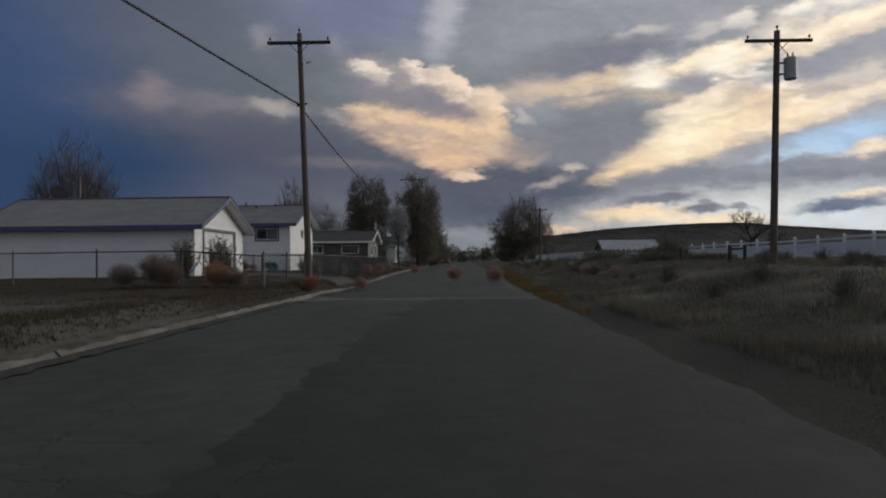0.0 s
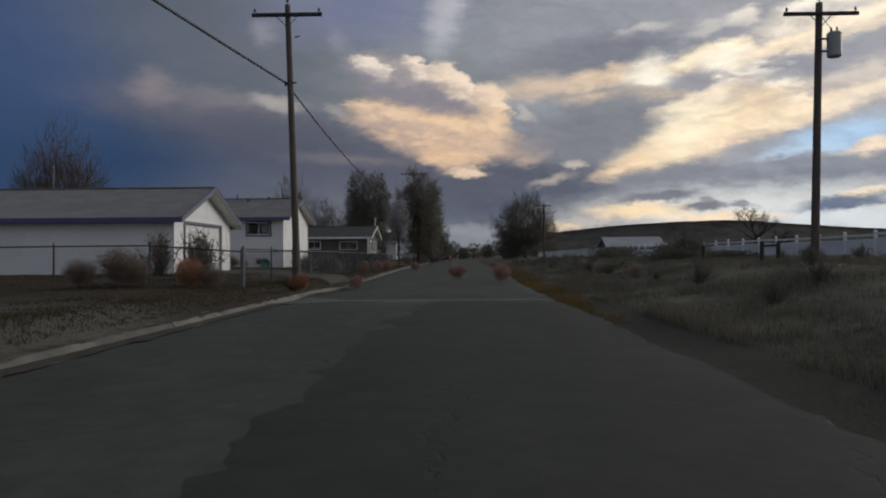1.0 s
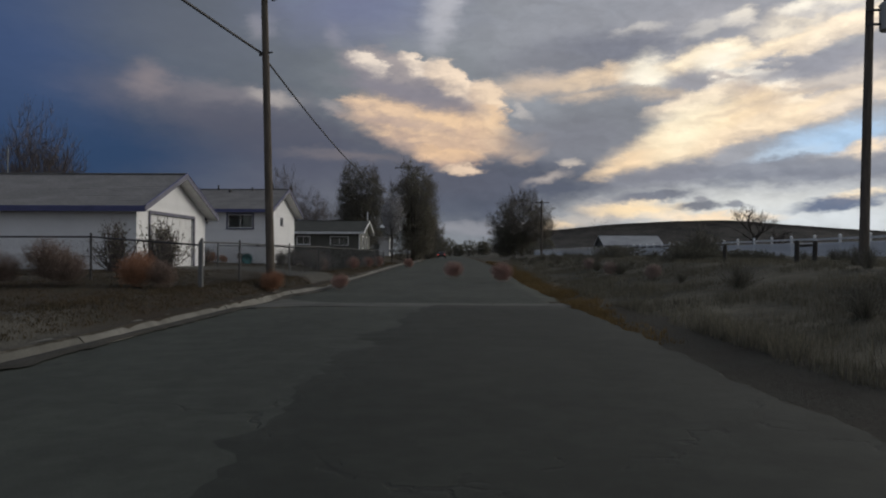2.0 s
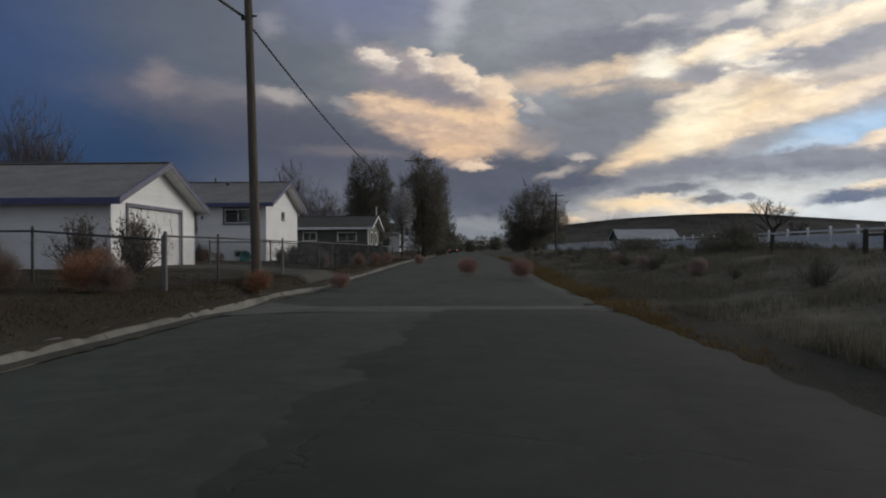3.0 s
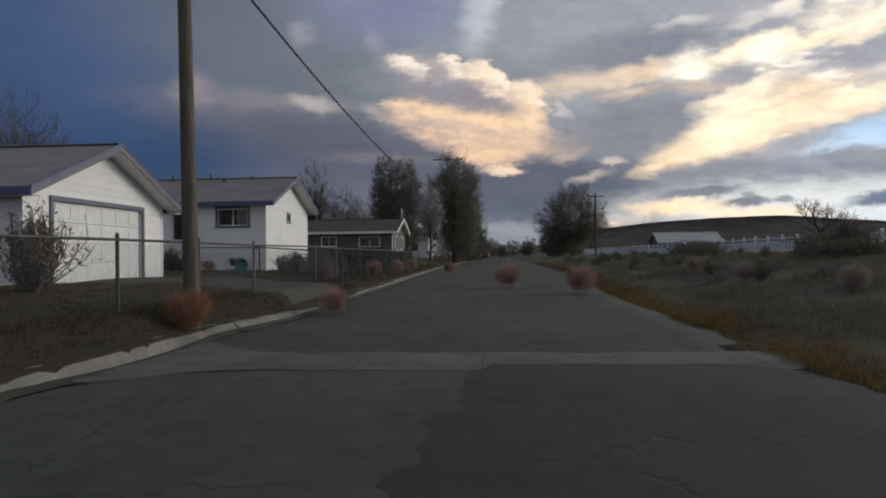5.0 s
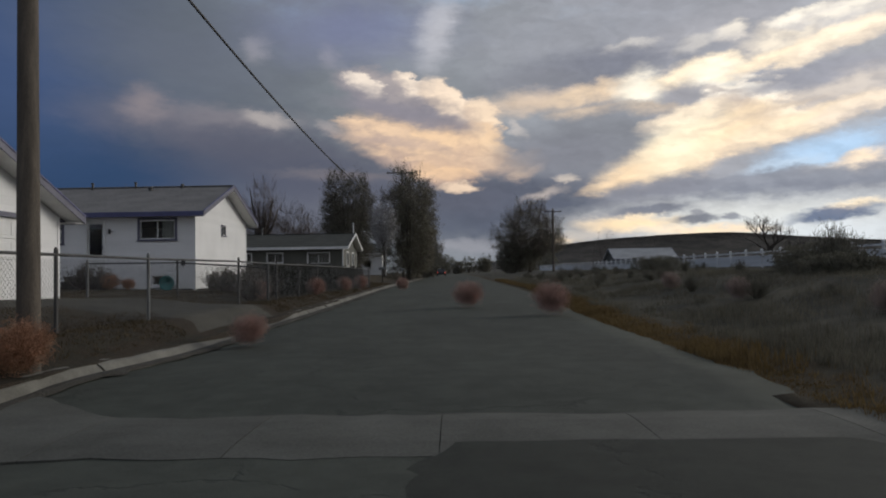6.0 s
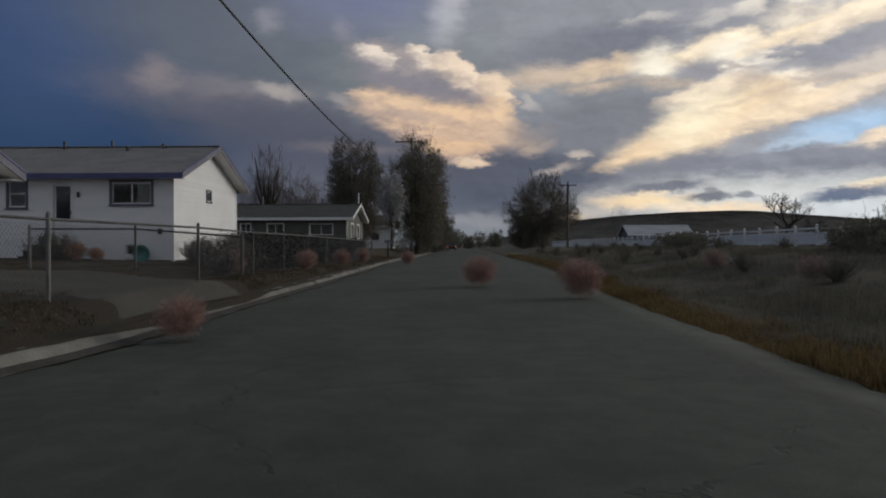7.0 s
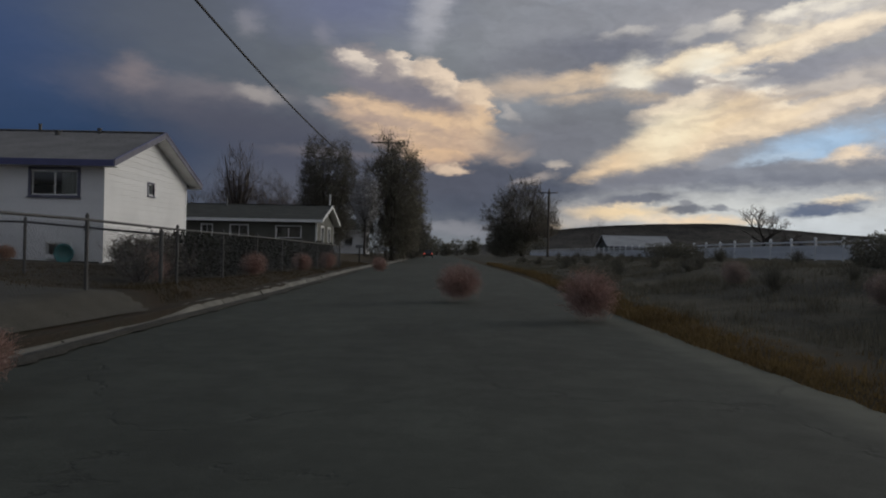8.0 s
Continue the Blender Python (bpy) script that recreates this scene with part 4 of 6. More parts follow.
    # floor and ceiling close the rooms
    part("interior", box(boxed(-length + 0.15, -0.15, 0.15, width - 0.15, -0.1, 0.0), -length + 0.15, -0.15, 0.15, width - 0.15, wall - 0.14, wall - 0.08), DARK_ROOM, h, "dim interior")
    return h


def roof_vent(parent, x, y, z, r=0.06, hgt=0.35, mat=None):
    bm = bar(bmesh.new(), (x, y, z - 0.2), (x, y, z + hgt), r, sides=12)
    bar(bm, (x, y, z + hgt), (x, y, z + hgt + 0.05), r * 1.5, r * 1.2, sides=12)
    part("vent_pipe", bm, mat or DARK_STEEL, parent)


# garage
GARAGE = (-11.66, 31.4, 0.75)
garage = gable_house("garage", GARAGE, 9.3, 6.95, 2.26, 3.80, "white clapboard garage with slate blue fascia and grey roof", [], [(1.12, 5.56, -0.1, 2.10)], SIDING, SHINGLE, TRIM_BLUE)


def garage_door(h):
    door = part("garage_door", boxed(-0.12, -0.09, 1.12, 5.56, 0.0, 2.10), TRIM_WHITE, h, "closed white panelled overhead door")
    for r in range(4):
        z0 = 0.015 + r * 0.522
        bm = boxed(-0.09, -0.055, 1.14, 5.54, z0, z0 + 0.51, bevel=0.008)
        sec = part("door_section", bm, TRIM_WHITE, door)
        for c in range(6):
            y0 = 1.14 + c * 0.733
            part("raised_panel", boxed(-0.055, -0.045, y0 + 0.09, y0 + 0.64, z0 + 0.09, z0 + 0.42, bevel=0.004), TRIM_WHITE, sec)
    bm = boxed(0.02, 0.055, 1.0, 1.12, 0, 2.22)
    box(bm, 0.02, 0.055, 5.56, 5.68, 0, 2.22)
    box(bm, 0.02, 0.06, 1.12, 5.56, 2.10, 2.22)
    part("door_trim", bm, TRIM_GREY, h, "grey-blue door trim")
    part("handle", boxed(-0.045, -0.02, 3.26, 3.42, 0.62, 0.65), DARK_STEEL, door, "dark handle")


garage_door(garage)
bm = bar(bmesh.new(), (-7.3, 4.2, 3.6), (-7.3, 4.2, 5.0), 0.03, sides=8)
part("mast", bm, STEEL, garage, "thin pale mast on the roof")

# white house behind the garage
HOUSE = (-11.4, 48.1, 0.82)
h1_windows = [(-2.28, -0.82, 2.06, 2.86), (-4.46, -3.78, 0.72, 2.78), (-6.15, -5.5, 1.95, 2.95), (-1.76, -1.02, 0.10, 0.56)]
h1_front = [(3.36, 3.86, 2.36, 2.78), (4.95, 5.45, 0.22, 0.60)]
house = gable_house("house", HOUSE, 14.5, 7.24, 3.12, 4.62, "white clapboard house with grey roof and slate blue fascia", h1_windows, h1_front, SIDING, SHINGLE, TRIM_BLUE)
window(house, "x", 0.0, *h1_windows[0], -1, TRIM_GREY, "v", True)
window(house, "x", 0.0, *h1_windows[2], -1, TRIM_GREY, "h")
window(house, "x", 0.0, *h1_windows[3], -1, TRIM_WHITE, "", wide=0.05)
window(house, "y", 0.0, *h1_front[0], 1, TRIM_GREY, "", wide=0.06)
window(house, "y", 0.0, *h1_front[1], 1, TRIM_WHITE, "", wide=0.04)


def storm_door(h):
    a, b, z0, z1 = h1_windows[1]
    bm = boxed(a - 0.09, a, -0.045, 0.1, z0, z1 + 0.09)
    box(bm, b, b + 0.09, -0.045, 0.1, z0, z1 + 0.09)
    box(bm, a, b, -0.045, 0.1, z1, z1 + 0.09)
    part("door_trim", bm, TRIM_WHITE, h, "white door trim")
    bm = boxed(a, b, 0.02, 0.06, z0, z0 + 0.72)
    for s0, s1, q0, q1 in ((a, a + 0.07, z0 + 0.72, z1), (b - 0.07, b, z0 + 0.72, z1), (a + 0.07, b - 0.07, z1 - 0.07, z1)):
        box(bm, s0, s1, 0.02, 0.06, q0, q1)
    door = part("storm_door", bm, TRIM_WHITE, h, "white storm door with a dark glass")
    p = part("pane", boxed(a + 0.07, b - 0.07, 0.035, 0.041, z0 + 0.72, z1 - 0.07), GLASS, door)
    p.visible_shadow = False
    part("handle", boxed(b - 0.055, b - 0.03, -0.02, 0.02, z0 + 0.95, z0 + 1.1), DARK_STEEL, door)


storm_door(house)
for x, y, z, r, t in ((-5.9, 3.3, 4.5, 0.05, 0.3), (-3.1, 3.0, 4.42, 0.09, 0.12), (-1.8, 3.4, 4.54, 0.06, 0.16), (-4.0, 3.5, 4.56, 0.05, 0.28)):
    roof_vent(house, x, y, z, r, t)
part("porch_light", bar(bmesh.new(), (-3.5, -0.09, 2.3), (-3.5, -0.09, 2.5), 0.05, sides=10), DARK_STEEL, house)
part("meter_box", boxed(-0.55, -0.4, -0.1, -0.02, 0.95, 1.15, bevel=0.01), DARK_STEEL, house)

# porch steps, and the tub in front of the low window
steps = thing("porch_steps", (-16.6, 47.1, 0.78), "weathered grey wooden porch steps beside the house door", "steps")
for i in range(3):
    part("tread", boxed(0, 1.6, 0.26 * i, 0.26 * i + 0.29, 0.2 * i + 0.16, 0.2 * i + 0.2), STEP_WOOD, steps)
    part("riser", boxed(0.02, 1.58, 0.26 * i + 0.03, 0.26 * i + 0.05, 0.2 * i - 0.05, 0.2 * i + 0.16), STEP_WOOD, steps)
for x in (0.0, 1.56):
    part("stringer", boxed(x, x + 0.04, 0.06, 0.9, -0.1, 0.16), STEP_WOOD, steps)

tub = thing("round_tub", (-12.42, 47.72, 1.06), "teal plastic round tub leaning against the house wall", "tub")
bm = bmesh.new()
ring = []
for r, d in ((0.20, 0.26), (0.27, 0.02), (0.31, 0.0), (0.31, -0.02), (0.25, 0.0), (0.18, 0.22)):
    ring.append([bm.verts.new((r * math.cos(a * math.pi / 12), d, r * math.sin(a * math.pi / 12))) for a in range(24)])
for a, b in zip(ring, ring[1:]):
    for i in range(24):
        bm.faces.new((a[i], a[(i + 1) % 24], b[(i + 1) % 24], b[i]))
bm.faces.new(ring[0][::-1])
bm.faces.new(ring[-1])
bmesh.ops.recalc_face_normals(bm, faces=bm.faces[:])
part("tub_shell", bm, TEAL, tub, smooth=True)

# drab house farther along
h2_side = [(-2.95, -1.15, 1.15, 1.95), (-8.4, -7.6, 1.2, 2.0), (-6.3, -5.0, 1.2, 2.0)]
h2_front = [(1.8, 3.0, 0.9, 2.0), (5.0, 6.2, 0.9, 2.0)]
drab = gable_house("drab_house", (-9.9, 78.0, 1.12), 13.0, 8.0, 2.42, 3.72, "low drab house with a dark roof and white trim", h2_side, h2_front, OLIVE_WALL, DARK_SHINGLE, TRIM_WHITE, 0.5, 0.5, 0.3)
for o in h2_side:
    window(drab, "x", 0.0, *o, -1, TRIM_WHITE, "v", wide=0.05)
for o in h2_front:
    window(drab, "y", 0.0, *o, 1, TRIM_WHITE, "v", wide=0.12)
roof_vent(drab, -7.6, 3.4, 3.6, 0.06, 0.7, STEEL)
roof_vent(drab, 0.3, 4.0, 3.7, 0.05, 0.9, TRIM_WHITE)
shed = gable_house("cottage", (-10.1, 112.0, 1.05), 6.0, 6.0, 2.85, 4.25, "small cottage with a white gable and dark roof", [(-2.4, -1.4, 1.0, 2.0)], [(2.2, 3.6, 0.9, 2.1)], SIDING, DARK_SHINGLE, TRIM_WHITE, 0.4, 0.5, 0.3)
window(shed, "x", 0.0, -2.4, -1.4, 1.0, 2.0, -1, TRIM_WHITE, "v")
window(shed, "y", 0.0, 2.2, 3.6, 0.9, 2.1, 1, TRIM_GREY, "v")

# barn across the field
barn = gable_house("barn", (54.5, 199.0, 1.2), 15.0, 12.0, 2.7, 5.5, "low barn with a pale metal roof in the far field", [], [], OLIVE_WALL, ROOF_METAL, TRIM_GREY, 0.6, 0.6, 0.8)


# ---- poles and cables ----
def utility_pole(name, base, top, arm, arm_z, label, arms=1, turn=0.0, r0=0.128, r1=0.095, wood=None):
    """A wooden pole, its crossarm, braces and insulators."""
    p = thing(name, base, label, "utility pole", "utility poles")
    b, t = Vector((0, 0, -0.3)), Vector(top) - Vector(base)
    bm = bmesh.new()
    rings = []
    n, s = 14, 14
    for i in range(n + 1):
        f = i / n
        c = b.lerp(t, f)
        r = r0 + (r1 - r0) * f
        rings.append([bm.verts.new((c.x + r * (1 + 0.05 * noise.noise(Vector((k, i * 0.6, base[1])))) * math.cos(2 * math.pi * k / s), c.y + r * math.sin(2 * math.pi * k / s), c.z)) for k in range(s)])
    for a, q in zip(rings, rings[1:]):
        for k in range(s):
            bm.faces.new((a[k], a[(k + 1) % s], q[(k + 1) % s], q[k]))
    bm.faces.new(rings[-1])
    part("pole_shaft", bm, wood or POLE_WOOD, p, smooth=True)
    for i in range(arms):
        z = arm_z - base[2] - i * 0.9
        c = b.lerp(t, (z + 0.3) / (t.z + 0.3))
        w = arm / 2
        holder = part("crossarm", boxed(c.x - w, c.x + w, c.y - 0.20, c.y - 0.10, c.z - 0.06, c.z + 0.06, bevel=0.01), ARM_WOOD, p)
        for sx in (-1, 1):
            part("brace", bar(bmesh.new(), (c.x + sx * 0.36, c.y - 0.14, c.z - 0.05), (c.x, c.y - 0.12, c.z - 0.42), 0.014, sides=6), DARK_STEEL, holder)
            bm = bar(bmesh.new(), (c.x + sx * (w - 0.1), c.y - 0.15, c.z + 0.05), (c.x + sx * (w - 0.1), c.y - 0.15, c.z + 0.14), 0.014, sides=6)
            for q in range(3):
                bar(bm, (c.x + sx * (w - 0.1), c.y - 0.15, c.z + 0.12 + 0.035 * q), (c.x + sx * (w - 0.1), c.y - 0.15, c.z + 0.15 + 0.035 * q), 0.05 - 0.008 * q, 0.035 - 0.006 * q, sides=10)
            part("insulator", bm, PORCELAIN, holder)
    bm = bar(bmesh.new(), (t.x, t.y - 0.02, t.z), (t.x, t.y - 0.02, t.z + 0.12), 0.016, sides=6)
    bar(bm, (t.x, t.y - 0.02, t.z + 0.1), (t.x, t.y - 0.02, t.z + 0.2), 0.055, 0.035, sides=10)
    part("insulator", bm, PORCELAIN, p)
    return p


pole = utility_pole("utility_pole", (-5.62, 26.8, 0.42), (-6.09, 27.5, 10.15), 2.42, 9.75, "leaning weathered wooden utility pole with a crossarm")
bm = bar(bmesh.new(), (-0.45, 0.55, 6.98), (-0.12, 0.5, 6.98), 0.04, 0.025, sides=8)
bar(bm, (-0.5, 0.52, 7.0), (-0.5, 0.52, 6.88), 0.05, 0.04, sides=8)
part("cable_clamp", bm, DARK_STEEL, pole, "dark cable clamp")
part("step_bolt", bar(bmesh.new(), (-0.2, 0.68, 8.6), (0.0, 0.55, 8.6), 0.03, 0.015, sides=8), DARK_STEEL, pole)

pole2 = utility_pole("utility_pole", (11.52, 26.9, 1.1), (12.10, 27.55, 9.95), 2.5, 9.52, "wooden utility pole with a crossarm and grey transformer", r0=0.14, r1=0.108)


def transformer(p):
    x, y, z = 0.95, 0.42, 7.35
    bm = bar(bmesh.new(), (x, y, z - 0.38), (x, y, z + 0.34), 0.23, sides=20)
    bar(bm, (x, y, z + 0.34), (x, y, z + 0.42), 0.245, 0.19, sides=20)
    bar(bm, (x, y, z - 0.42), (x, y, z - 0.38), 0.19, 0.23, sides=20)
    can = part("transformer", bm, CAN_GREY, p, "grey transformer can", smooth=False)
    for dx in (-0.09, 0.1):
        bm = bmesh.new()
        for q in range(4):
            bar(bm, (x + dx, y, z + 0.42 + 0.045 * q), (x + dx, y, z + 0.46 + 0.045 * q), 0.045 - 0.006 * q, 0.03, sides=10)
        part("bushing", bm, PORCELAIN, can)
    for dz in (-0.22, 0.2):
        part("bracket", boxed(x - 0.62, x - 0.2, y - 0.03, y + 0.03, z + dz - 0.03, z + dz + 0.03), DARK_STEEL, can)
    bm = bar(bmesh.new(), (x - 0.2, y - 0.18, z + 0.5), (0.5, 0.3, 8.25), 0.012, sides=6)
    bar(bm, (0.28, 0.25, 6.6), (0.34, 0.18, 7.5), 0.014, sides=6)
    part("lead_wire", bm, CABLE, p)


transformer(pole2)
utility_pole("utility_pole", (-6.5, 100.0, 0.7), (-6.5, 100.1, 13.1), 3.5, 12.65, "far dark wooden utility pole with a crossarm among trees", r0=0.15, wood=ARM_WOOD)
utility_pole("utility_pole", (13.7, 124.0, 1.2), (13.75, 124.0, 10.3), 2.4, 9.9, "far wooden utility pole standing alone at the field edge", r0=0.17, r1=0.14)


def hung_cable(a, b, sag, r, label, group="cables"):
    bm = bmesh.new()
    n = 40
    pts = [Vector(a).lerp(Vector(b), i / n) - Vector((0, 0, 4 * sag * (i / n) * (1 - i / n))) for i in range(n + 1)]
    last = None
    for i, p in enumerate(pts):
        d = (pts[min(i + 1, n)] - pts[max(i - 1, 0)]).normalized()
        sx = d.cross(Vector((0, 0, 1))).normalized()
        sz = sx.cross(d)
        row = [bm.verts.new(p + r * (math.cos(q * math.pi / 3) * sx + math.sin(q * math.pi / 3) * sz)) for q in range(6)]
        if last:
            for q in range(6):
                bm.faces.new((last[q], last[(q + 1) % 6], row[(q + 1) % 6], row[q]))
        last = row
    return solid("cable", bm, CABLE, label, "cable", group, smooth=True)


hung_cable((-6.12, 27.27, 7.42), (-6.3, 99.95, 9.5), 1.93, 0.03, "black cable hanging between the utility poles")
hung_cable((-6.15, 27.25, 7.42), (-13.0, -24.0, 8.6), 0.4, 0.036, "thick black cable hanging from the leaning pole")


# ---- chain-link fences ----
def chain_link(at, along, posts, hgt, label, rail=True, mesh=True):
    """Posts every stretch, a top rail and woven wire. along: unit direction; posts: distances; heights follow the ground."""
    f = thing("chain_link_fence", at, label, "fence", "chain-link fences")
    ux, uy = along
    def spot(s):
        x, y = at[0] + ux * s, at[1] + uy * s
        return Vector((ux * s, uy * s, ground_height(x, y) - at[2]))
    for i, s in enumerate(posts):
        p = spot(s)
        r = 0.038 if i in (0, len(posts) - 1) else 0.028
        bm = bar(bmesh.new(), p - Vector((0, 0, 0.3)), p + Vector((0, 0, hgt + 0.03)), r, sides=10)
        bar(bm, p + Vector((0, 0, hgt + 0.03)), p + Vector((0, 0, hgt + 0.07)), r * 1.15, r * 0.4, sides=10)
        part("post", bm, STEEL if i in (0, 3) else DARK_STEEL, f)
    for a, b in zip(posts, posts[1:]):
        pa, pb = spot(a), spot(b)
        if rail:
            part("top_rail", bar(bmesh.new(), pa + Vector((0, 0, hgt - 0.03)), pb + Vector((0, 0, hgt - 0.03)), 0.021, sides=8), DARK_STEEL, f)
        if mesh:
            verts, faces = [], []
            d = (pb - pa)
            n = max(1, int(d.length / 0.075))
            rise = int((hgt - 0.08) / 0.075)
            off = Vector((-uy, ux, 0)) * 0.0013
            for k in range(-rise, n + 1):
                for sgn in (1, -1):
                    # one straight strand across the bay, clipped to it
                    k0, k1 = (max(k, 0), min(k + rise, n))
                    if k1 <= k0:
                        continue
                    z0, z1 = (k0 - k) * 0.075, (k1 - k) * 0.075
                    if sgn < 0:
                        z0, z1 = rise * 0.075 - z0, rise * 0.075 - z1
                    q0 = pa + d * (k0 / n) + Vector((0, 0, 0.04 + z0))
                    q1 = pa + d * (k1 / n) + Vector((0, 0, 0.04 + z1))
                    w = Vector((0, 0, 0.0014))
                    i0 = len(verts)
                    verts += [q0 - w + off, q1 - w + off, q1 + w + off, q0 + w + off, q0 - off, q1 - off]
                    faces += [(i0, i0 + 1, i0 + 2, i0 + 3), (i0 + 1, i0, i0 + 4, i0 + 5), (i0 + 3, i0 + 2, i0 + 5, i0 + 4)]
            me = bpy.data.meshes.new("wire_mesh")
            me.from_pydata(verts, [], faces)
            part_mesh("wire_mesh", me, STEEL, f, "woven wire mesh")
    return f


chain_link((-6.2, 22.67, 0.6), (0.0125, 1), [0, 2.85, 5.6, 8.45, 13.5, 17.05, 19.9, 22.9, 25.9, 28.9, 31.9, 34.9, 37.9], 1.10, "galvanised chain-link fence along the yards beside the road")
chain_link((-6.24, 22.67, 0.6), (-1, 0), [0, 2.58, 5.3, 8.0, 10.7, 13.4, 16.1], 1.03, "galvanised chain-link fence across the front yard")
chain_link((-11.3, 39.2, 0.75), (1, 0), [0, 2.6, 5.2], 1.0, "chain-link fence between the garage yard and the house")


# ---- white vinyl fence across the field ----
def vinyl_fence():
    f = thing("vinyl_fence", (22.2, 36.0, 1.2), "white vinyl fence with capped posts across the field", "fence")
    bm = boxed(-0.065, 0.065, -0.065, 0.065, -0.2, 1.28, bevel=0.008)
    box(bm, -0.09, 0.09, -0.09, 0.09, 1.28, 1.32)
    bmesh.ops.create_cone(bm, cap_ends=True, segments=4, radius1=0.115, radius2=0.0, depth=0.08, matrix=Matrix.Translation((0, 0, 1.36)) @ Matrix.Rotation(math.pi / 4, 4, "Z"))
    post_me = bpy.data.meshes.new("post")
    bm.to_mesh(post_me)
    bm.free()
    bm = boxed(-0.025, 0.025, 0.07, 2.98, 1.06, 1.17, bevel=0.006)
    top_me = bpy.data.meshes.new("top_rail")
    bm.to_mesh(top_me)
    bm.free()
    bm = boxed(-0.025, 0.025, 0.07, 2.98, 0.0, 0.13, bevel=0.006)
    rail_me = bpy.data.meshes.new("rail")
    bm.to_mesh(rail_me)
    bm.free()
    bm = boxed(-0.012, 0.012, 0.07, 2.98, 0.0, 0.24, bevel=0.004)
    board_me = bpy.data.meshes.new("board")
    bm.to_mesh(board_me)
    bm.free()
    for i in range(62):
        y = 3.05 * i - 12
        z = ground_height(22.2, 36 + y) - 1.2 + 0.03
        lean = 0.02 * math.sin(i * 2.3)
        for nm, me, dz in (("post", post_me, 0), ("top_rail", top_me, 0), ("rail", rail_me, 0.76), ("rail", rail_me, 0.06)):
            o = part_mesh(nm, me, VINYL, f)
            o.matrix_local = pose(0, y, z + dz, 0, math.degrees(lean) if nm == "post" else 0, 0)
        for k in range(3 if i < 30 else 2):
            o = part_mesh("board", board_me, VINYL, f)
            o.matrix_local = pose(0, y, z + 0.19 + k * (0.195 if i < 30 else 0.28))


vinyl_fence()


# old wooden brace posts on the bank
for x, y in ((11.15, 30.2), (11.85, 30.4), (10.9, 36.0)):
    z = ground_height(x, y)
    p = thing("fence_post", (x, y, z), "dark weathered wooden fence post on the brushy bank", "fence post", "wooden fence posts")
    bm = bmesh.new()
    bar(bm, (0, 0, -0.2), (0.02, 0, 0.72), 0.085, 0.075, sides=9)
    bar(bm, (0.02, 0, 0.72), (0.02, 0, 0.74), 0.075, 0.05, sides=9)
    part("post_shaft", bm, POST_WOOD, p)
p = thing("brace_rail", (11.15, 30.2, ground_height(11.15, 30.2) + 0.56), "dark wooden rail nailed between two old fence posts", "fence rail")
part("rail_bar", bar(bmesh.new(), (0.02, 0, 0), (0.72, 0.2, 0.03), 0.045, 0.04, sides=8), POST_WOOD, p)


# ---- plants ----
def ribbon(verts, faces, pts, w0, w1, side):
    """A thin tapering strip of three-sided section through pts."""
    n = len(pts)
    i0 = len(verts)
    for i, p in enumerate(pts):
        w = w0 + (w1 - w0) * i / (n - 1)
        d = (pts[min(i + 1, n - 1)] - pts[max(i - 1, 0)]).normalized()
        a = d.cross(side).normalized() * w
        b = d.cross(a).normalized() * w
        verts += [p + a, p - 0.5 * a + 0.87 * b, p - 0.5 * a - 0.87 * b]
        if i:
            k = i0 + 3 * i
            for j in range(3):
                faces.append((k - 3 + j, k - 3 + (j + 1) % 3, k + (j + 1) % 3, k + j))


def from_lists(name, verts, faces):
    me = bpy.data.meshes.new(name)
    me.from_pydata([tuple(v) for v in verts], [], faces)
    me.update()
    return me


def rand_dir(rng):
    z, a = rng.uniform(-1, 1), rng.uniform(0, 2 * math.pi)
    s = math.sqrt(1 - z * z)
    return Vector((s * math.cos(a), s * math.sin(a), z))


def tumbleweed_mesh(seed, count=620):
    """A ball of curved twigs growing from a stub and bending back along its outline, radius about 1."""
    rng = random.Random(seed)
    verts, faces = [], []
    for _ in range(count):
        d = rand_dir(rng)
        d.z *= 0.85
        root = Vector((rng.gauss(0, 0.12), rng.gauss(0, 0.12), -0.45 + rng.gauss(0, 0.12)))
        tip = d * rng.uniform(0.62, 1.02)
        mid = root.lerp(tip, 0.5) + rand_dir(rng) * 0.16 + Vector((0, 0, 0.1))
        bend = tip + (rand_dir(rng) * 0.24) - d * 0.05
        ribbon(verts, faces, [root, mid, tip, bend], 0.009, 0.003, rand_dir(rng))
    for _ in range(int(count * 2.8)):
        d = rand_dir(rng)
        a = d * rng.uniform(0.5, 0.98)
        b = a + rand_dir(rng) * rng.uniform(0.12, 0.28)
        ribbon(verts, faces, [a, (a + b) / 2 + rand_dir(rng) * 0.04, b], 0.005, 0.0022, rand_dir(rng))
    return from_lists("twigs", verts, faces)


WEEDS = {}


def tumbleweed(x, y, r, kind, label, z=None, seed=0):
    mat = {"pale": WEED_PALE, "red": WEED_RED, "orange": WEED_ORANGE, "grey": WEED_GREY}[kind]
    key = (kind, seed % 3)
    if key not in WEEDS:
        WEEDS[key] = tumbleweed_mesh(seed % 3 + 11 * len(kind))
    ob = part_mesh("tumbleweed", WEEDS[key], mat, None)
    ground = ground_height(x, y) if z is None else z
    rng = random.Random(int(x * 100 + y * 10) + seed)
    ob.matrix_world = pose(x, y, ground + r * 0.84, rng.uniform(-20, 20), rng.uniform(-20, 20), rng.uniform(0, 360)) @ Matrix.Diagonal((r, r, r * rng.uniform(0.82, 0.95), 1))
    tagged(ob, label, "tumbleweed", "tumbleweeds")


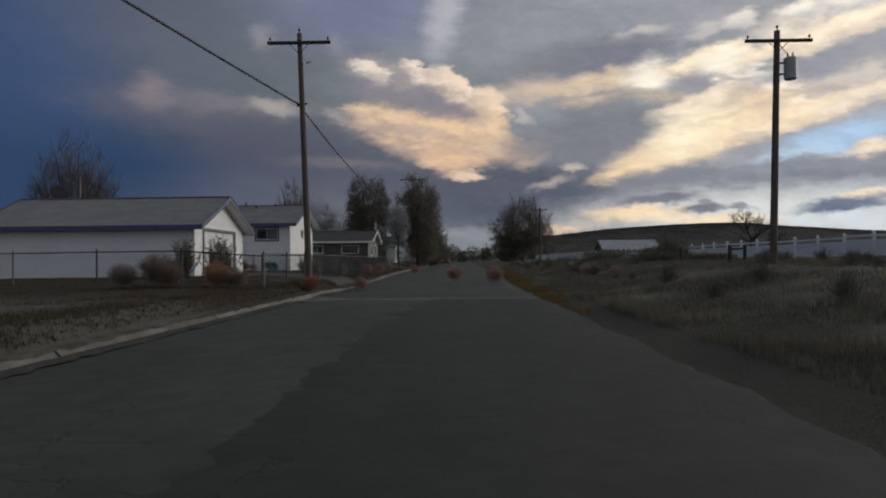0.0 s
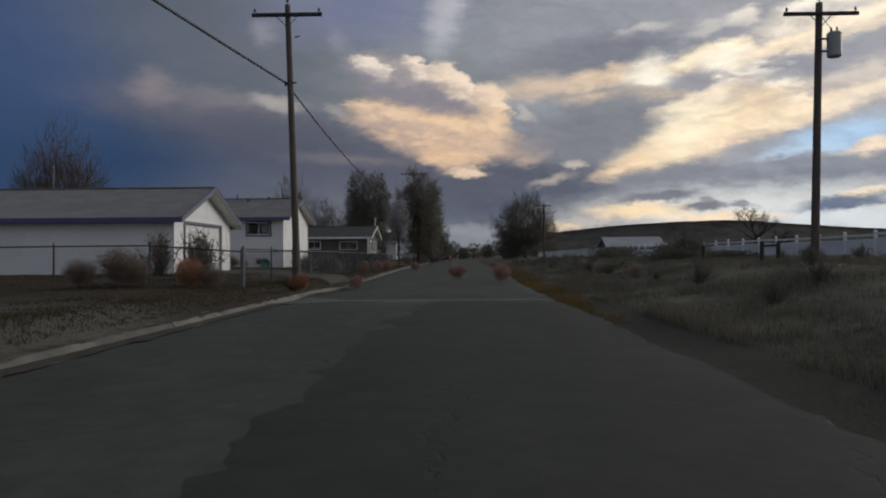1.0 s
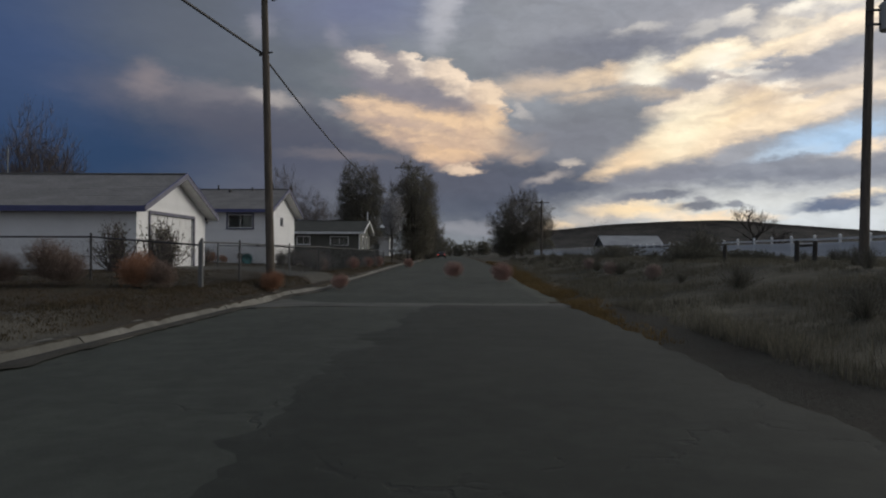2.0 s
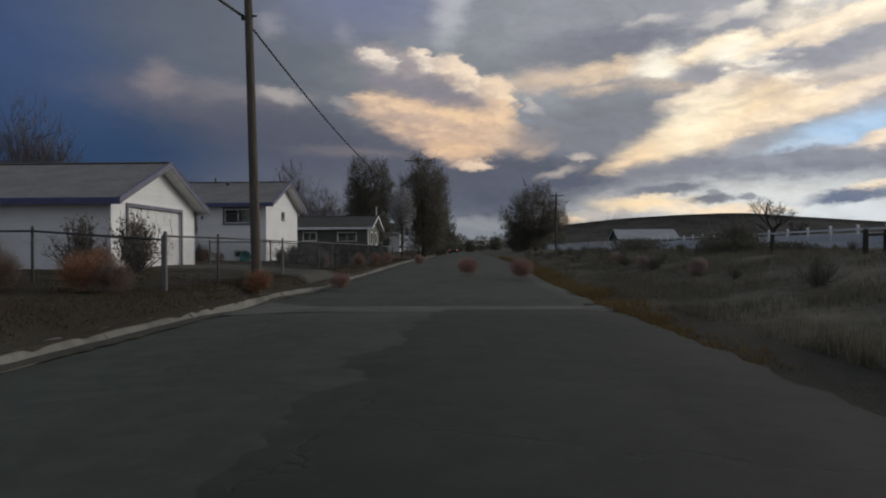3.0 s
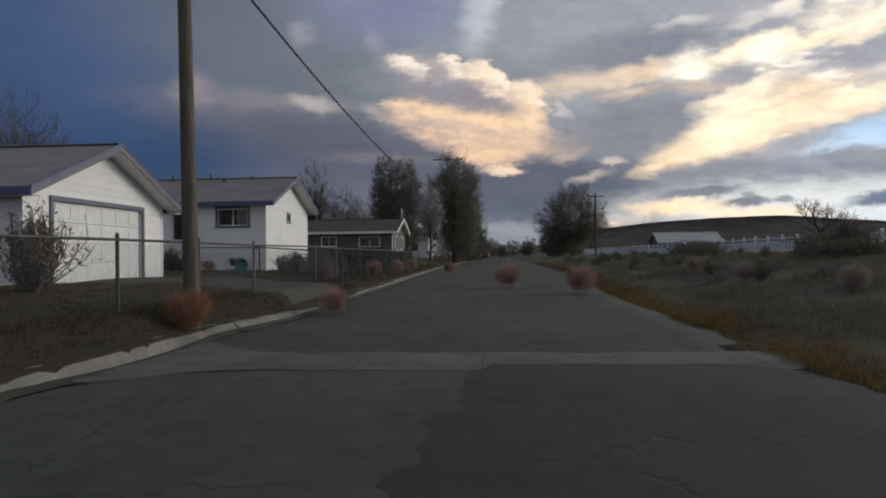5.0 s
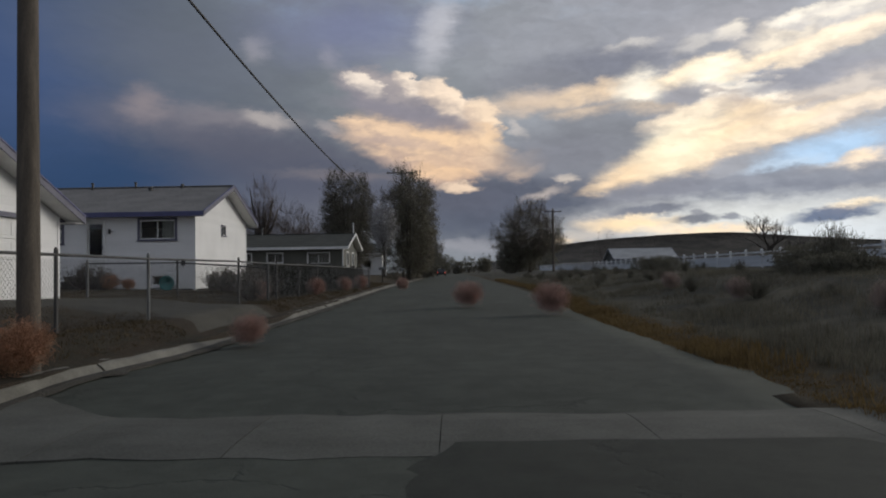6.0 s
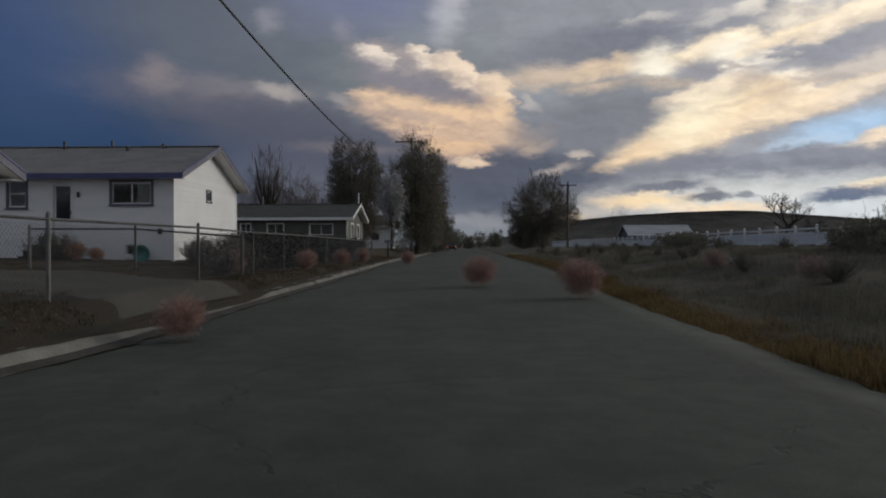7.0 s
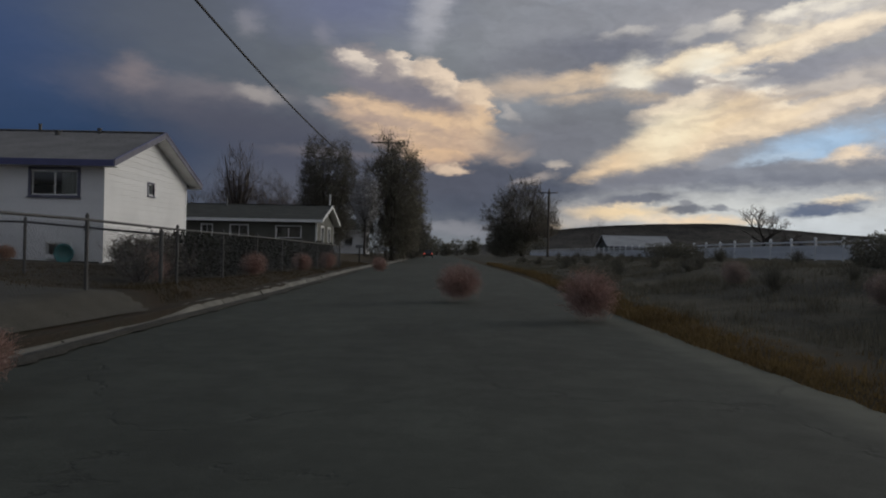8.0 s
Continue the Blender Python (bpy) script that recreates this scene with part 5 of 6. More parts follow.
def shrub_mesh(seed, stems=70, twigs=6, hgt=1.0, spread=0.55, leaves=0):
    """A many-stemmed bush about hgt high; returns its twigs and, if asked, its leaves."""
    rng = random.Random(seed)
    verts, faces, lv, lf = [], [], [], []
    for _ in range(stems):
        a = rng.uniform(0, 2 * math.pi)
        t = abs(rng.gauss(0, 0.5))
        root = Vector((rng.gauss(0, 0.06), rng.gauss(0, 0.06), -0.05))
        tip = Vector((math.cos(a) * spread * t, math.sin(a) * spread * t, hgt * rng.uniform(0.45, 1.0) * (1 - 0.3 * min(1, t))))
        mid = root.lerp(tip, 0.55) + Vector((math.cos(a), math.sin(a), 0)) * 0.1 * rng.random()
        ribbon(verts, faces, [root, mid, tip], 0.010 * hgt, 0.004, rand_dir(rng))
        for _ in range(twigs):
            f = rng.uniform(0.35, 1.0)
            p = root.lerp(mid, f * 2) if f < 0.5 else mid.lerp(tip, f * 2 - 1)
            q = p + (rand_dir(rng) + Vector((0, 0, 0.6))) * rng.uniform(0.06, 0.2) * hgt
            ribbon(verts, faces, [p, (p + q) / 2 + rand_dir(rng) * 0.02, q], 0.004, 0.002, rand_dir(rng))
            for _ in range(leaves):
                c = p.lerp(q, rng.random()) + rand_dir(rng) * 0.03
                u, v = rand_dir(rng) * rng.uniform(0.02, 0.045), rand_dir(rng) * rng.uniform(0.012, 0.03)
                k = len(lv)
                lv += [c - u, c + v, c + u, c - v]
                lf.append((k, k + 1, k + 2, k + 3))
    return from_lists("branches", verts, faces), (from_lists("leaves", lv, lf) if leaves else None)


def tree(at, hgt, spread, seed, label, leaf=None, leaf_count=0, leaf_size=0.2, trunk=0.22, twigs=5, depth=4, lean=0.0, fork=0.28, limbs=5, up=0.55, group="trees"):
    """A tapered trunk with limbs, and a crown of twigs with leaves where it has any."""
    rng = random.Random(seed)
    t = thing("tree", at, label, "tree", group)
    wood_v, wood_f, twig_v, twig_f, ends = [], [], [], [], []

    def grow(p, d, length, r, level):
        pts, q, e = [p], p, d.copy()
        for _ in range(3):
            e = (e + rand_dir(rng) * 0.16 + Vector((0, 0, 0.10 * up))).normalized()
            q = q + e * length / 3
            pts.append(q)
        r_end = r * 0.62
        if r > 0.012:
            ribbon_round(wood_v, wood_f, pts, r, r_end, 7 if level < 2 else 5)
        else:
            ribbon(twig_v, twig_f, pts, r, r_end, rand_dir(rng))
        if level >= depth:
            ends.append((pts[1], pts[-1]))
            return
        n = limbs if level == 0 else rng.choice((2, 3, 3, 4))
        for i in range(n):
            f = rng.uniform(0.45, 1.0) if level else 0.55 + 0.45 * (i + 1) / n
            k = min(2, int(f * 3))
            base = pts[k].lerp(pts[k + 1], f * 3 - k)
            side = rand_dir(rng)
            side.z = abs(side.z) * up
            side.x *= spread
            side.y *= spread
            nd = (e * (0.75 if level else 0.6) + side).normalized()
            grow(base, nd, length * rng.uniform(0.58, 0.80), r_end * rng.uniform(0.6, 0.9), level + 1)

    def ribbon_round(verts, faces, pts, ra, rb, sides):
        i0 = len(verts)
        n = len(pts)
        for i, p in enumerate(pts):
            d = (pts[min(i + 1, n - 1)] - pts[max(i - 1, 0)]).normalized()
            a = d.orthogonal().normalized()
            b = d.cross(a)
            r = ra + (rb - ra) * i / (n - 1)
            for k in range(sides):
                w = 2 * math.pi * k / sides
                verts.append(p + r * (math.cos(w) * a + math.sin(w) * b))
            if i:
                c = i0 + i * sides
                for k in range(sides):
                    faces.append((c - sides + k, c - sides + (k + 1) % sides, c + (k + 1) % sides, c + k))

    grow(Vector((0, 0, -0.2)), Vector((lean, 0, 1)).normalized(), hgt * fork, trunk, 0)
    top = max((v.z for v in wood_v + twig_v), default=1.0)
    k = hgt / (top + 0.5)
    for v in wood_v + twig_v:
        v *= k
    ends = [(a * k, b * k) for a, b in ends]
    for a, b in ends:
        for _ in range(twigs):
            p = a.lerp(b, rng.random())
            q = p + (rand_dir(rng) + Vector((0, 0, 0.5 * up)) + (b - a).normalized() * 0.6) * rng.uniform(0.03, 0.075) * hgt
            ribbon(twig_v, twig_f, [p, (p + q) / 2 + rand_dir(rng) * 0.02 * hgt * 0.3, q], 0.0012 * hgt, 0.0006 * hgt, rand_dir(rng))
    part_mesh("trunk", from_lists("trunk", wood_v, wood_f), BARK, t, smooth=True)
    part_mesh("bare_crown", from_lists("bare_crown", twig_v, twig_f), TWIG, t, "fine bare twigs")
    if leaf_count and ends:
        lv, lf = [], []
        per = max(1, leaf_count // len(ends))
        for a, b in ends:
            for _ in range(per):
                c = a.lerp(b, rng.uniform(0.2, 1.3)) + rand_dir(rng) * abs(rng.gauss(0, 0.045)) * hgt
                u = rand_dir(rng) * leaf_size * rng.uniform(0.5, 1.2)
                v = u.cross(rand_dir(rng)).normalized() * leaf_size * rng.uniform(0.25, 0.6)
                i0 = len(lv)
                lv += [c - u, c + v, c + u * 0.8, c - v]
                lf.append((i0, i0 + 1, i0 + 2, i0 + 3))
        part_mesh("crown", from_lists("crown", lv, lf), leaf, t, "sparse crown of small leaves")
    return t


def dome_tree(at, hgt, wide, seed, label, leaf=None, clumps=900, per=9, leaf_size=0.13, low=0.12, trunk=0.3, twigs=2, fan=0.0, group="trees", limbs=9):
    """A tree whose crown fills an uneven dome: limbs rise from the trunk, each clump is a sprig of twigs with small leaves."""
    rng = random.Random(seed)
    t = thing("tree", at, label, "tree", group)
    wood_v, wood_f, tw_v, tw_f, lv, lf = [], [], [], [], [], []
    fork = Vector((0, 0, hgt * max(low, 0.10)))
    ribbon(wood_v, wood_f, [Vector((0, 0, -0.3)), fork * 0.5 + Vector((rng.gauss(0, 0.05), 0, 0)), fork], trunk * 1.2, trunk * 0.85, Vector((1, 0, 0)))
    seedv = Vector((seed * 3.1, seed * 1.7, 0))

    def inside():
        while True:
            d = rand_dir(rng)
            z = low + (1 - low) * (0.5 + 0.5 * d.z)
            shape = 0.90 + 0.30 * noise.noise(d * 1.9 + seedv) + 0.16 * noise.noise(d * 4.5 + seedv)
            r = rng.random() ** 0.42 * shape
            z = low + (1 - low) * min(1.05, 0.42 + 0.56 * d.z * r) if not fan else low + (1 - low) * (0.25 + 0.75 * abs(d.z)) * r
            p = Vector((d.x * wide * r, d.y * wide * r, z * hgt))
            if noise.noise(p * (3.2 / hgt * 2) + seedv) > -0.28:
                return p

    arms = []
    for i in range(limbs):
        a = 2 * math.pi * (i + rng.random()) / limbs
        reach = wide * rng.uniform(0.25, 0.7)
        tip = Vector((math.cos(a) * reach, math.sin(a) * reach, hgt * rng.uniform(0.55, 0.9)))
        mid = fork.lerp(tip, 0.5) + Vector((math.cos(a), math.sin(a), 0)) * wide * 0.10
        ribbon(wood_v, wood_f, [fork * rng.uniform(0.8, 1.0), mid, tip], trunk * 0.5, trunk * 0.08, rand_dir(rng))
        arms.append((fork, mid, tip))
    for _ in range(clumps):
        p = inside()
        best = min((q for arm in arms for q in (arm[0].lerp(arm[1], 0.6), arm[1], arm[1].lerp(arm[2], 0.6), arm[2])), key=lambda q: (q - p).length + 3 * max(0, q.z - p.z))
        start = best.lerp(p, 0.72 if leaf else 0.35)
        ribbon(tw_v, tw_f, [start, start.lerp(p, 0.6) + rand_dir(rng) * 0.02 * hgt, p], 0.0013 * hgt, 0.0005 * hgt, rand_dir(rng))
        out = (p - Vector((0, 0, hgt * 0.35))).normalized()
        for _ in range(twigs):
            q = p + (out + rand_dir(rng) * 0.8 + Vector((0, 0, 0.3 + fan))) * rng.uniform(0.02, 0.06) * hgt
            ribbon(tw_v, tw_f, [p, (p + q) / 2 + rand_dir(rng) * 0.006 * hgt, q], 0.0008 * hgt, 0.0004 * hgt, rand_dir(rng))
        for _ in range(per if leaf else 0):
            c = p + rand_dir(rng) * abs(rng.gauss(0, 0.035)) * hgt
            u = rand_dir(rng) * leaf_size * rng.uniform(0.5, 1.3)
            v = u.cross(rand_dir(rng)).normalized() * leaf_size * rng.uniform(0.25, 0.6)
            i0 = len(lv)
            lv += [c - u, c + v, c + u * 0.8, c - v]
            lf.append((i0, i0 + 1, i0 + 2, i0 + 3))
    part_mesh("trunk", from_lists("trunk", wood_v, wood_f), BARK, t, smooth=True)
    part_mesh("bare_crown" if not leaf else "twig_crown", from_lists("twig_crown", tw_v, tw_f), TWIG, t, "fine bare twigs")
    if leaf:
        part_mesh("crown", from_lists("crown", lv, lf), leaf, t, "sparse crown of small leaves")
    return t


def planted(x, y):
    return (x, y, ground_height(x, y))


# the street's trees
dome_tree(planted(-13.2, 104.0), 13.0, 3.7, 3, "tall bushy tree with sparse early leaves behind the houses", LEAF_DARK, 2300, 18, 0.10, 0.10, twigs=2)
dome_tree(planted(-5.7, 97.0), 13.0, 3.7, 5, "tall bushy tree with sparse early leaves by the road", LEAF, 2300, 18, 0.10, 0.05, twigs=2)
dome_tree(planted(-5.8, 118.0), 8.2, 2.7, 15, "bushy tree with sparse early leaves by the road", LEAF_DARK, 1300, 13, 0.10, 0.03, twigs=3)
dome_tree(planted(-5.4, 132.0), 6.6, 2.4, 7, "rounded bushy tree near the road's far end", LEAF_DARK, 1100, 13, 0.10, 0.0, twigs=3)
dome_tree(planted(-6.0, 175.0), 9.8, 3.6, 77, "rounded bushy tree near the road's far end", LEAF_DARK, 1300, 13, 0.12, 0.0, twigs=3)
dome_tree(planted(-7.9, 92.0), 7.7, 1.5, 8, "young tree in pale blossom beside the cottage", BLOSSOM, 700, 10, 0.10, 0.42, 0.12)
dome_tree(planted(-36.0, 67.0), 11.6, 4.3, 21, "bare upright tree behind the garage", None, 2600, 0, 0, 0.06, 0.22, 4, 0.7, limbs=18)
dome_tree(planted(-28.5, 81.0), 8.2, 1.8, 25, "small bare tree top behind the house roof", None, 400, 0, 0, 0.1, 0.16, 3, 0.5)
dome_tree(planted(-29.0, 125.0), 15.2, 3.0, 24, "bare pollarded tree with thick upright limbs", None, 420, 0, 0, 0.34, 0.75, 4, 0.7, limbs=11)
dome_tree(planted(-26.5, 97.0), 8.0, 3.4, 26, "bare rounded tree behind the houses", None, 700, 0, 0, 0.1, 0.2, 3, 0.4)
for i, (x, y, hh) in enumerate(((-24, 122, 10.5), (-28, 128, 9.5), (-20.5, 118, 9.5), (-32, 126, 9.0), (-18.0, 134, 10.5), (-36, 140, 9.5))):
    dome_tree(planted(x, y), hh, 3.6, 40 + i, "hazy bare tree in the distance behind the houses", None, 1700, 0, 0, 0.06, 0.14, 3, 0.3, "distant bare trees")
dome_tree(planted(12.2, 142.0), 12.4, 6.6, 9, "broad round tree with bare outer twigs across the road", LEAF, 3400, 11, 0.09, 0.12, 0.4, 5, 0.22, limbs=14)
dome_tree(planted(9.6, 140.0), 6.4, 3.9, 19, "low dense bushy tree beside the broad tree", LEAF_DARK, 2000, 15, 0.10, 0.0, 0.25, 2)
tree(planted(103.0, 258.0), 18.0, 1.0, 12, "lone spreading bare tree on the horizon", None, 0, 0, 0.4, 5, 4, fork=0.25, limbs=6, up=0.3)
tree(planted(111.0, 258.0), 10.5, 1.0, 13, "low spreading bare tree on the horizon", None, 0, 0, 0.3, 6, 4, fork=0.2, limbs=6, up=0.2)
for i, (x, y, hh) in enumerate(((58, 300, 15), (65, 306, 12), (52, 260, 6), (44, 250, 5), (76, 262, 6))):
    dome_tree(planted(x, y), hh, hh * 0.35, 60 + i, "small bare tree far across the field", None, 260, 0, 0, 0.1, 0.2, 3, 0.3, "field trees")
for i, (x, y, hh) in enumerate(((-3, 330, 9), (6, 345, 8), (-12, 320, 10), (14, 360, 9), (22, 335, 8), (1, 300, 6), (10, 290, 6), (18, 270, 6), (-6, 280, 8), (30, 300, 8), (40, 330, 9))):
    dome_tree(planted(x, y), hh, hh * 0.55, 80 + i, "distant dark tree closing the end of the road", LEAF_DARK, 300, 9, 0.3, 0.0, 0.2, 2, 0, "far trees")

# shrubs beside the garage and along the fences
SHRUBS = [shrub_mesh(i, 80, 7, 1.0, 0.6, 1) for i in range(3)]
BRUSH = [shrub_mesh(10 + i, 90, 7, 1.0, 0.75) for i in range(3)]


def shrub(x, y, hgt, i, label, leaf, wide=1.0, group="shrubs"):
    s = thing("shrub", planted(x, y), label, "shrub", group, turn=37.0 * i)
    s.scale = (hgt * wide, hgt * wide, hgt)
    b, l = (SHRUBS if leaf else BRUSH)[i % 3]
    part_mesh("brushwood", b, TWIG if leaf else SAGE, s)
    if leaf:
        lm = l.copy()
        lm.materials.clear()
        lm.materials.append(leaf)
        part_mesh("foliage", lm, None, s)


shrub(-9.75, 28.9, 1.7, 0, "leggy garden shrub with small grey leaves by the garage", LEAF)
shrub(-10.9, 28.3, 1.6, 1, "leggy garden shrub with small grey leaves by the garage", LEAF)
shrub(-9.3, 28.2, 1.1, 2, "low garden shrub with small grey leaves by the garage", LEAF_DARK)

def hedge(y0, y1, x, hgt, seed):
    """A clipped dense hedge: many small leaves in a long uneven body over short stems."""
    rng = random.Random(seed)
    h = thing("hedge", planted(x, (y0 + y1) / 2), "dark dense hedge behind the chain-link fence", "hedge", "hedges")
    lv, lf, sv, sf = [], [], [], []
    span = y1 - y0
    for _ in range(int(span * 900)):
        y = rng.uniform(-span / 2, span / 2)
        top = hgt * (0.86 + 0.16 * noise.noise(Vector((y * 0.9, seed, 0))) + 0.08 * noise.noise(Vector((y * 3, seed, 2))))
        z = top * rng.random() ** 0.7
        w = 0.42 * (1 - 0.25 * z / hgt) * (1 + 0.3 * noise.noise(Vector((y, z * 2, seed))))
        p = Vector((w * rng.choice((-1, 1)) * rng.random() ** 0.35, y, z))
        u = rand_dir(rng) * rng.uniform(0.03, 0.065)
        v = u.cross(rand_dir(rng)).normalized() * rng.uniform(0.015, 0.035)
        i0 = len(lv)
        lv += [p - u, p + v, p + u, p - v]
        lf.append((i0, i0 + 1, i0 + 2, i0 + 3))
    for _ in range(int(span * 14)):
        p = Vector((rng.gauss(0, 0.15), rng.uniform(-span / 2, span / 2), -0.1))
        q = p + Vector((rng.gauss(0, 0.15), rng.gauss(0, 0.15), hgt * rng.uniform(0.6, 1.1)))
        ribbon(sv, sf, [p, (p + q) / 2 + rand_dir(rng) * 0.05, q], 0.012, 0.004, rand_dir(rng))
    part_mesh("foliage", from_lists("foliage", lv, lf), HEDGE_LEAF, h)
    part_mesh("brushwood", from_lists("brushwood", sv, sf), BARK, h)


HEDGE_LEAF = material("hedge_leaf", rgb(0.040, 0.040, 0.029), rgb(0.027, 0.028, 0.021), 0.95, 0, 0.6, 8, 0.6, 0, 0, 0.2, islands=0.12, sheen=0.1)
for i, (y0, y1) in enumerate(((42.2, 46.5), (46.5, 51.5), (51.7, 57.0), (57.0, 63.0))):
    hedge(y0, y1, -6.75, 1.18 + 0.08 * (i % 2), 5 + i)
for i, (x, y, q) in enumerate(((-6.9, 41.2, 0.8), (-7.4, 42.2, 0.9), (-6.75, 39.7, 0.7), (-7.2, 44.0, 0.9), (-8.4, 45.5, 0.9), (-9.5, 46.5, 0.7), (-15.2, 46.6, 0.9), (-14.4, 46.3, 0.8), (-7.6, 43.2, 0.9), (-10.3, 47.0, 0.7), (-9.0, 44.6, 0.8))):
    shrub(x, y, q * 1.15, i, "dark twiggy shrub in the house yard", LEAF_DARK, 1.4, "yard shrubs")
rng = random.Random(77)
n = 0
while n < 110:
    y = rng.uniform(12, 95)
    x = rng.uniform(5.6, 18) if n < 85 else rng.uniform(19, 40)
    if math.hypot(x - 11.5, y - 27) < 0.7:
        continue
    n += 1
    shrub(x, y, rng.uniform(0.3, 0.7), n, "grey-brown sagebrush on the field bank", None, rng.uniform(1.0, 1.5), "sagebrush")
for i, (x, y, q, w) in enumerate(((13.7, 48.0, 1.3, 1.9), (16.6, 48.5, 0.7, 2.0), (12.3, 45.0, 1.1, 1.5), (13.5, 70.0, 1.3, 2.1), (11.2, 41.0, 0.8, 1.5), (17.0, 80.0, 1.4, 2.4))):
    dome_tree(planted(x, y), q, w, 90 + i, "dark leafless thicket on the field bank", LEAF_DARK, 1300, 9, 0.045, 0.0, 0.05, 4, 0, "thickets")

shrub(12.7, 44.4, 1.9, 1, "open bare spreading bush on the field bank", None, 1.1, "thickets")
shrub(13.3, 45.2, 1.6, 2, "open bare spreading bush on the field bank", None, 1.2, "thickets")

# tumbleweeds: caught along fences, at the pole, and lying on the road
for x, y, r, kind, label in (
        (-5.48, 26.35, 0.40, "orange", "rust-orange tumbleweed caught at the foot of the pole"),
        (-14.4, 21.2, 0.62, "orange", "rusty tumbleweed against the front fence"), (-15.3, 21.0, 0.6, "grey", "grey-brown tumbleweed against the front fence"),
        (-9.9, 21.0, 0.46, "grey", "grey-brown tumbleweed against the front fence"), (-9.05, 21.4, 0.62, "grey", "tall grey-brown tumbleweed against the front fence"),
        (-8.6, 21.2, 0.46, "grey", "grey-brown tumbleweed against the front fence"), (-7.35, 21.7, 0.44, "orange", "rusty tumbleweed against the fence corner"),
        (-6.85, 21.9, 0.40, "grey", "grey tumbleweed against the fence corner"), (-8.3, 24.2, 0.42, "orange", "rusty tumbleweed in the garage yard"),
        (-6.6, 40.0, 0.38, "red", "reddish tumbleweed against the hedge fence"), (-5.85, 45.0, 0.4, "red", "reddish tumbleweed against the hedge fence"),
        (-5.8, 51.5, 0.42, "red", "reddish tumbleweed at the kerb"), (-5.75, 57.0, 0.45, "red", "reddish tumbleweed at the kerb"),
        (-14.0, 46.2, 0.4, "orange", "rusty tumbleweed beside the porch steps"), (-13.4, 46.4, 0.3, "orange", "small rusty tumbleweed beside the house")):
    tumbleweed(x, y, r, kind, label, seed=int(abs(x * 7)))
tumbleweed(-4.25, 30.8, 0.35, "red", "pinkish tumbleweed lying near the edge of the road", road_height(30.8), 1)
for x, y, r in ((1.8, 37.9, 0.56), (-0.35, 41.8, 0.55), (-3.9, 62.0, 0.45)):
    tumbleweed(x, y, r, "red", "reddish tumbleweed lying on the road", road_height(y), int(y))
for x, y, r in ((6.4, 37.0, 0.36), (6.6, 31.0, 0.34), (6.8, 44.0, 0.40)):
    tumbleweed(x, y, r, "pale", "bleached pinkish tumbleweed on the brushy bank", None, int(y))


# ---- grass ----
def grass(name, mat, label, count, spot, tall, seed, blades=7, wide=0.006):
    rng = random.Random(seed)
    verts, faces = [], []
    for _ in range(count):
        x, y = spot(rng)
        z = ground_height(x, y) - 0.01
        for _ in range(blades):
            a = rng.uniform(0, 2 * math.pi)
            h = tall * rng.uniform(0.4, 1.2) * (0.35 + 1.3 * max(0.0, 0.5 + noise.noise(Vector((x * 0.7, y * 0.4, seed)))))
            lean = h * rng.uniform(0.1, 0.7)
            px, py = x + rng.gauss(0, 0.05), y + rng.gauss(0, 0.05)
            w = wide * rng.uniform(0.7, 1.5)
            ca, sa = math.cos(a), math.sin(a)
            i0 = len(verts)
            verts += [(px - sa * w, py + ca * w, z), (px + sa * w, py - ca * w, z),
                      (px + ca * lean * 0.4 + sa * w * 0.6, py + sa * lean * 0.4 - ca * w * 0.6, z + h * 0.6), (px + ca * lean * 0.4 - sa * w * 0.6, py + sa * lean * 0.4 + ca * w * 0.6, z + h * 0.6),
                      (px + ca * lean, py + sa * lean, z + h)]
            faces += [(i0, i0 + 1, i0 + 2, i0 + 3), (i0 + 3, i0 + 2, i0 + 4)]
    ob = part_mesh(name, from_lists(name, verts, faces), mat, None)
    return tagged(ob, label, "grass", kind="stuff")


def on_verge(rng):
    y = 16 + 75 * rng.random() ** 0.65
    return 2.62 + 0.75 * ease(y, 34, 62) + abs(rng.gauss(0, 0.18 + 0.22 * ease(y, 18, 30))), y


def on_bank(rng):
    while True:
        y = 5 + 85 * rng.random() ** 1.5
        x = 3.5 + 0.5 * ease(y, 34, 62) + 11.5 * rng.random() ** 1.3
        if noise.noise(Vector((x * 0.55, y * 0.28, 6))) + 0.5 * noise.noise(Vector((x * 1.5, y * 0.8, 2))) > rng.uniform(-0.35, 0.25):
            return x, y


def on_left_bank(rng):
    y = 5 + 70 * rng.random() ** 1.3
    while 31 < y < 37.6:
        y = 5 + 70 * rng.random() ** 1.3
    return kerb_line(y) - 0.42 - abs(rng.gauss(0, 0.8)), y


def on_lawn(rng):
    return -6.5 - 14 * rng.random(), 14 + 32 * rng.random()


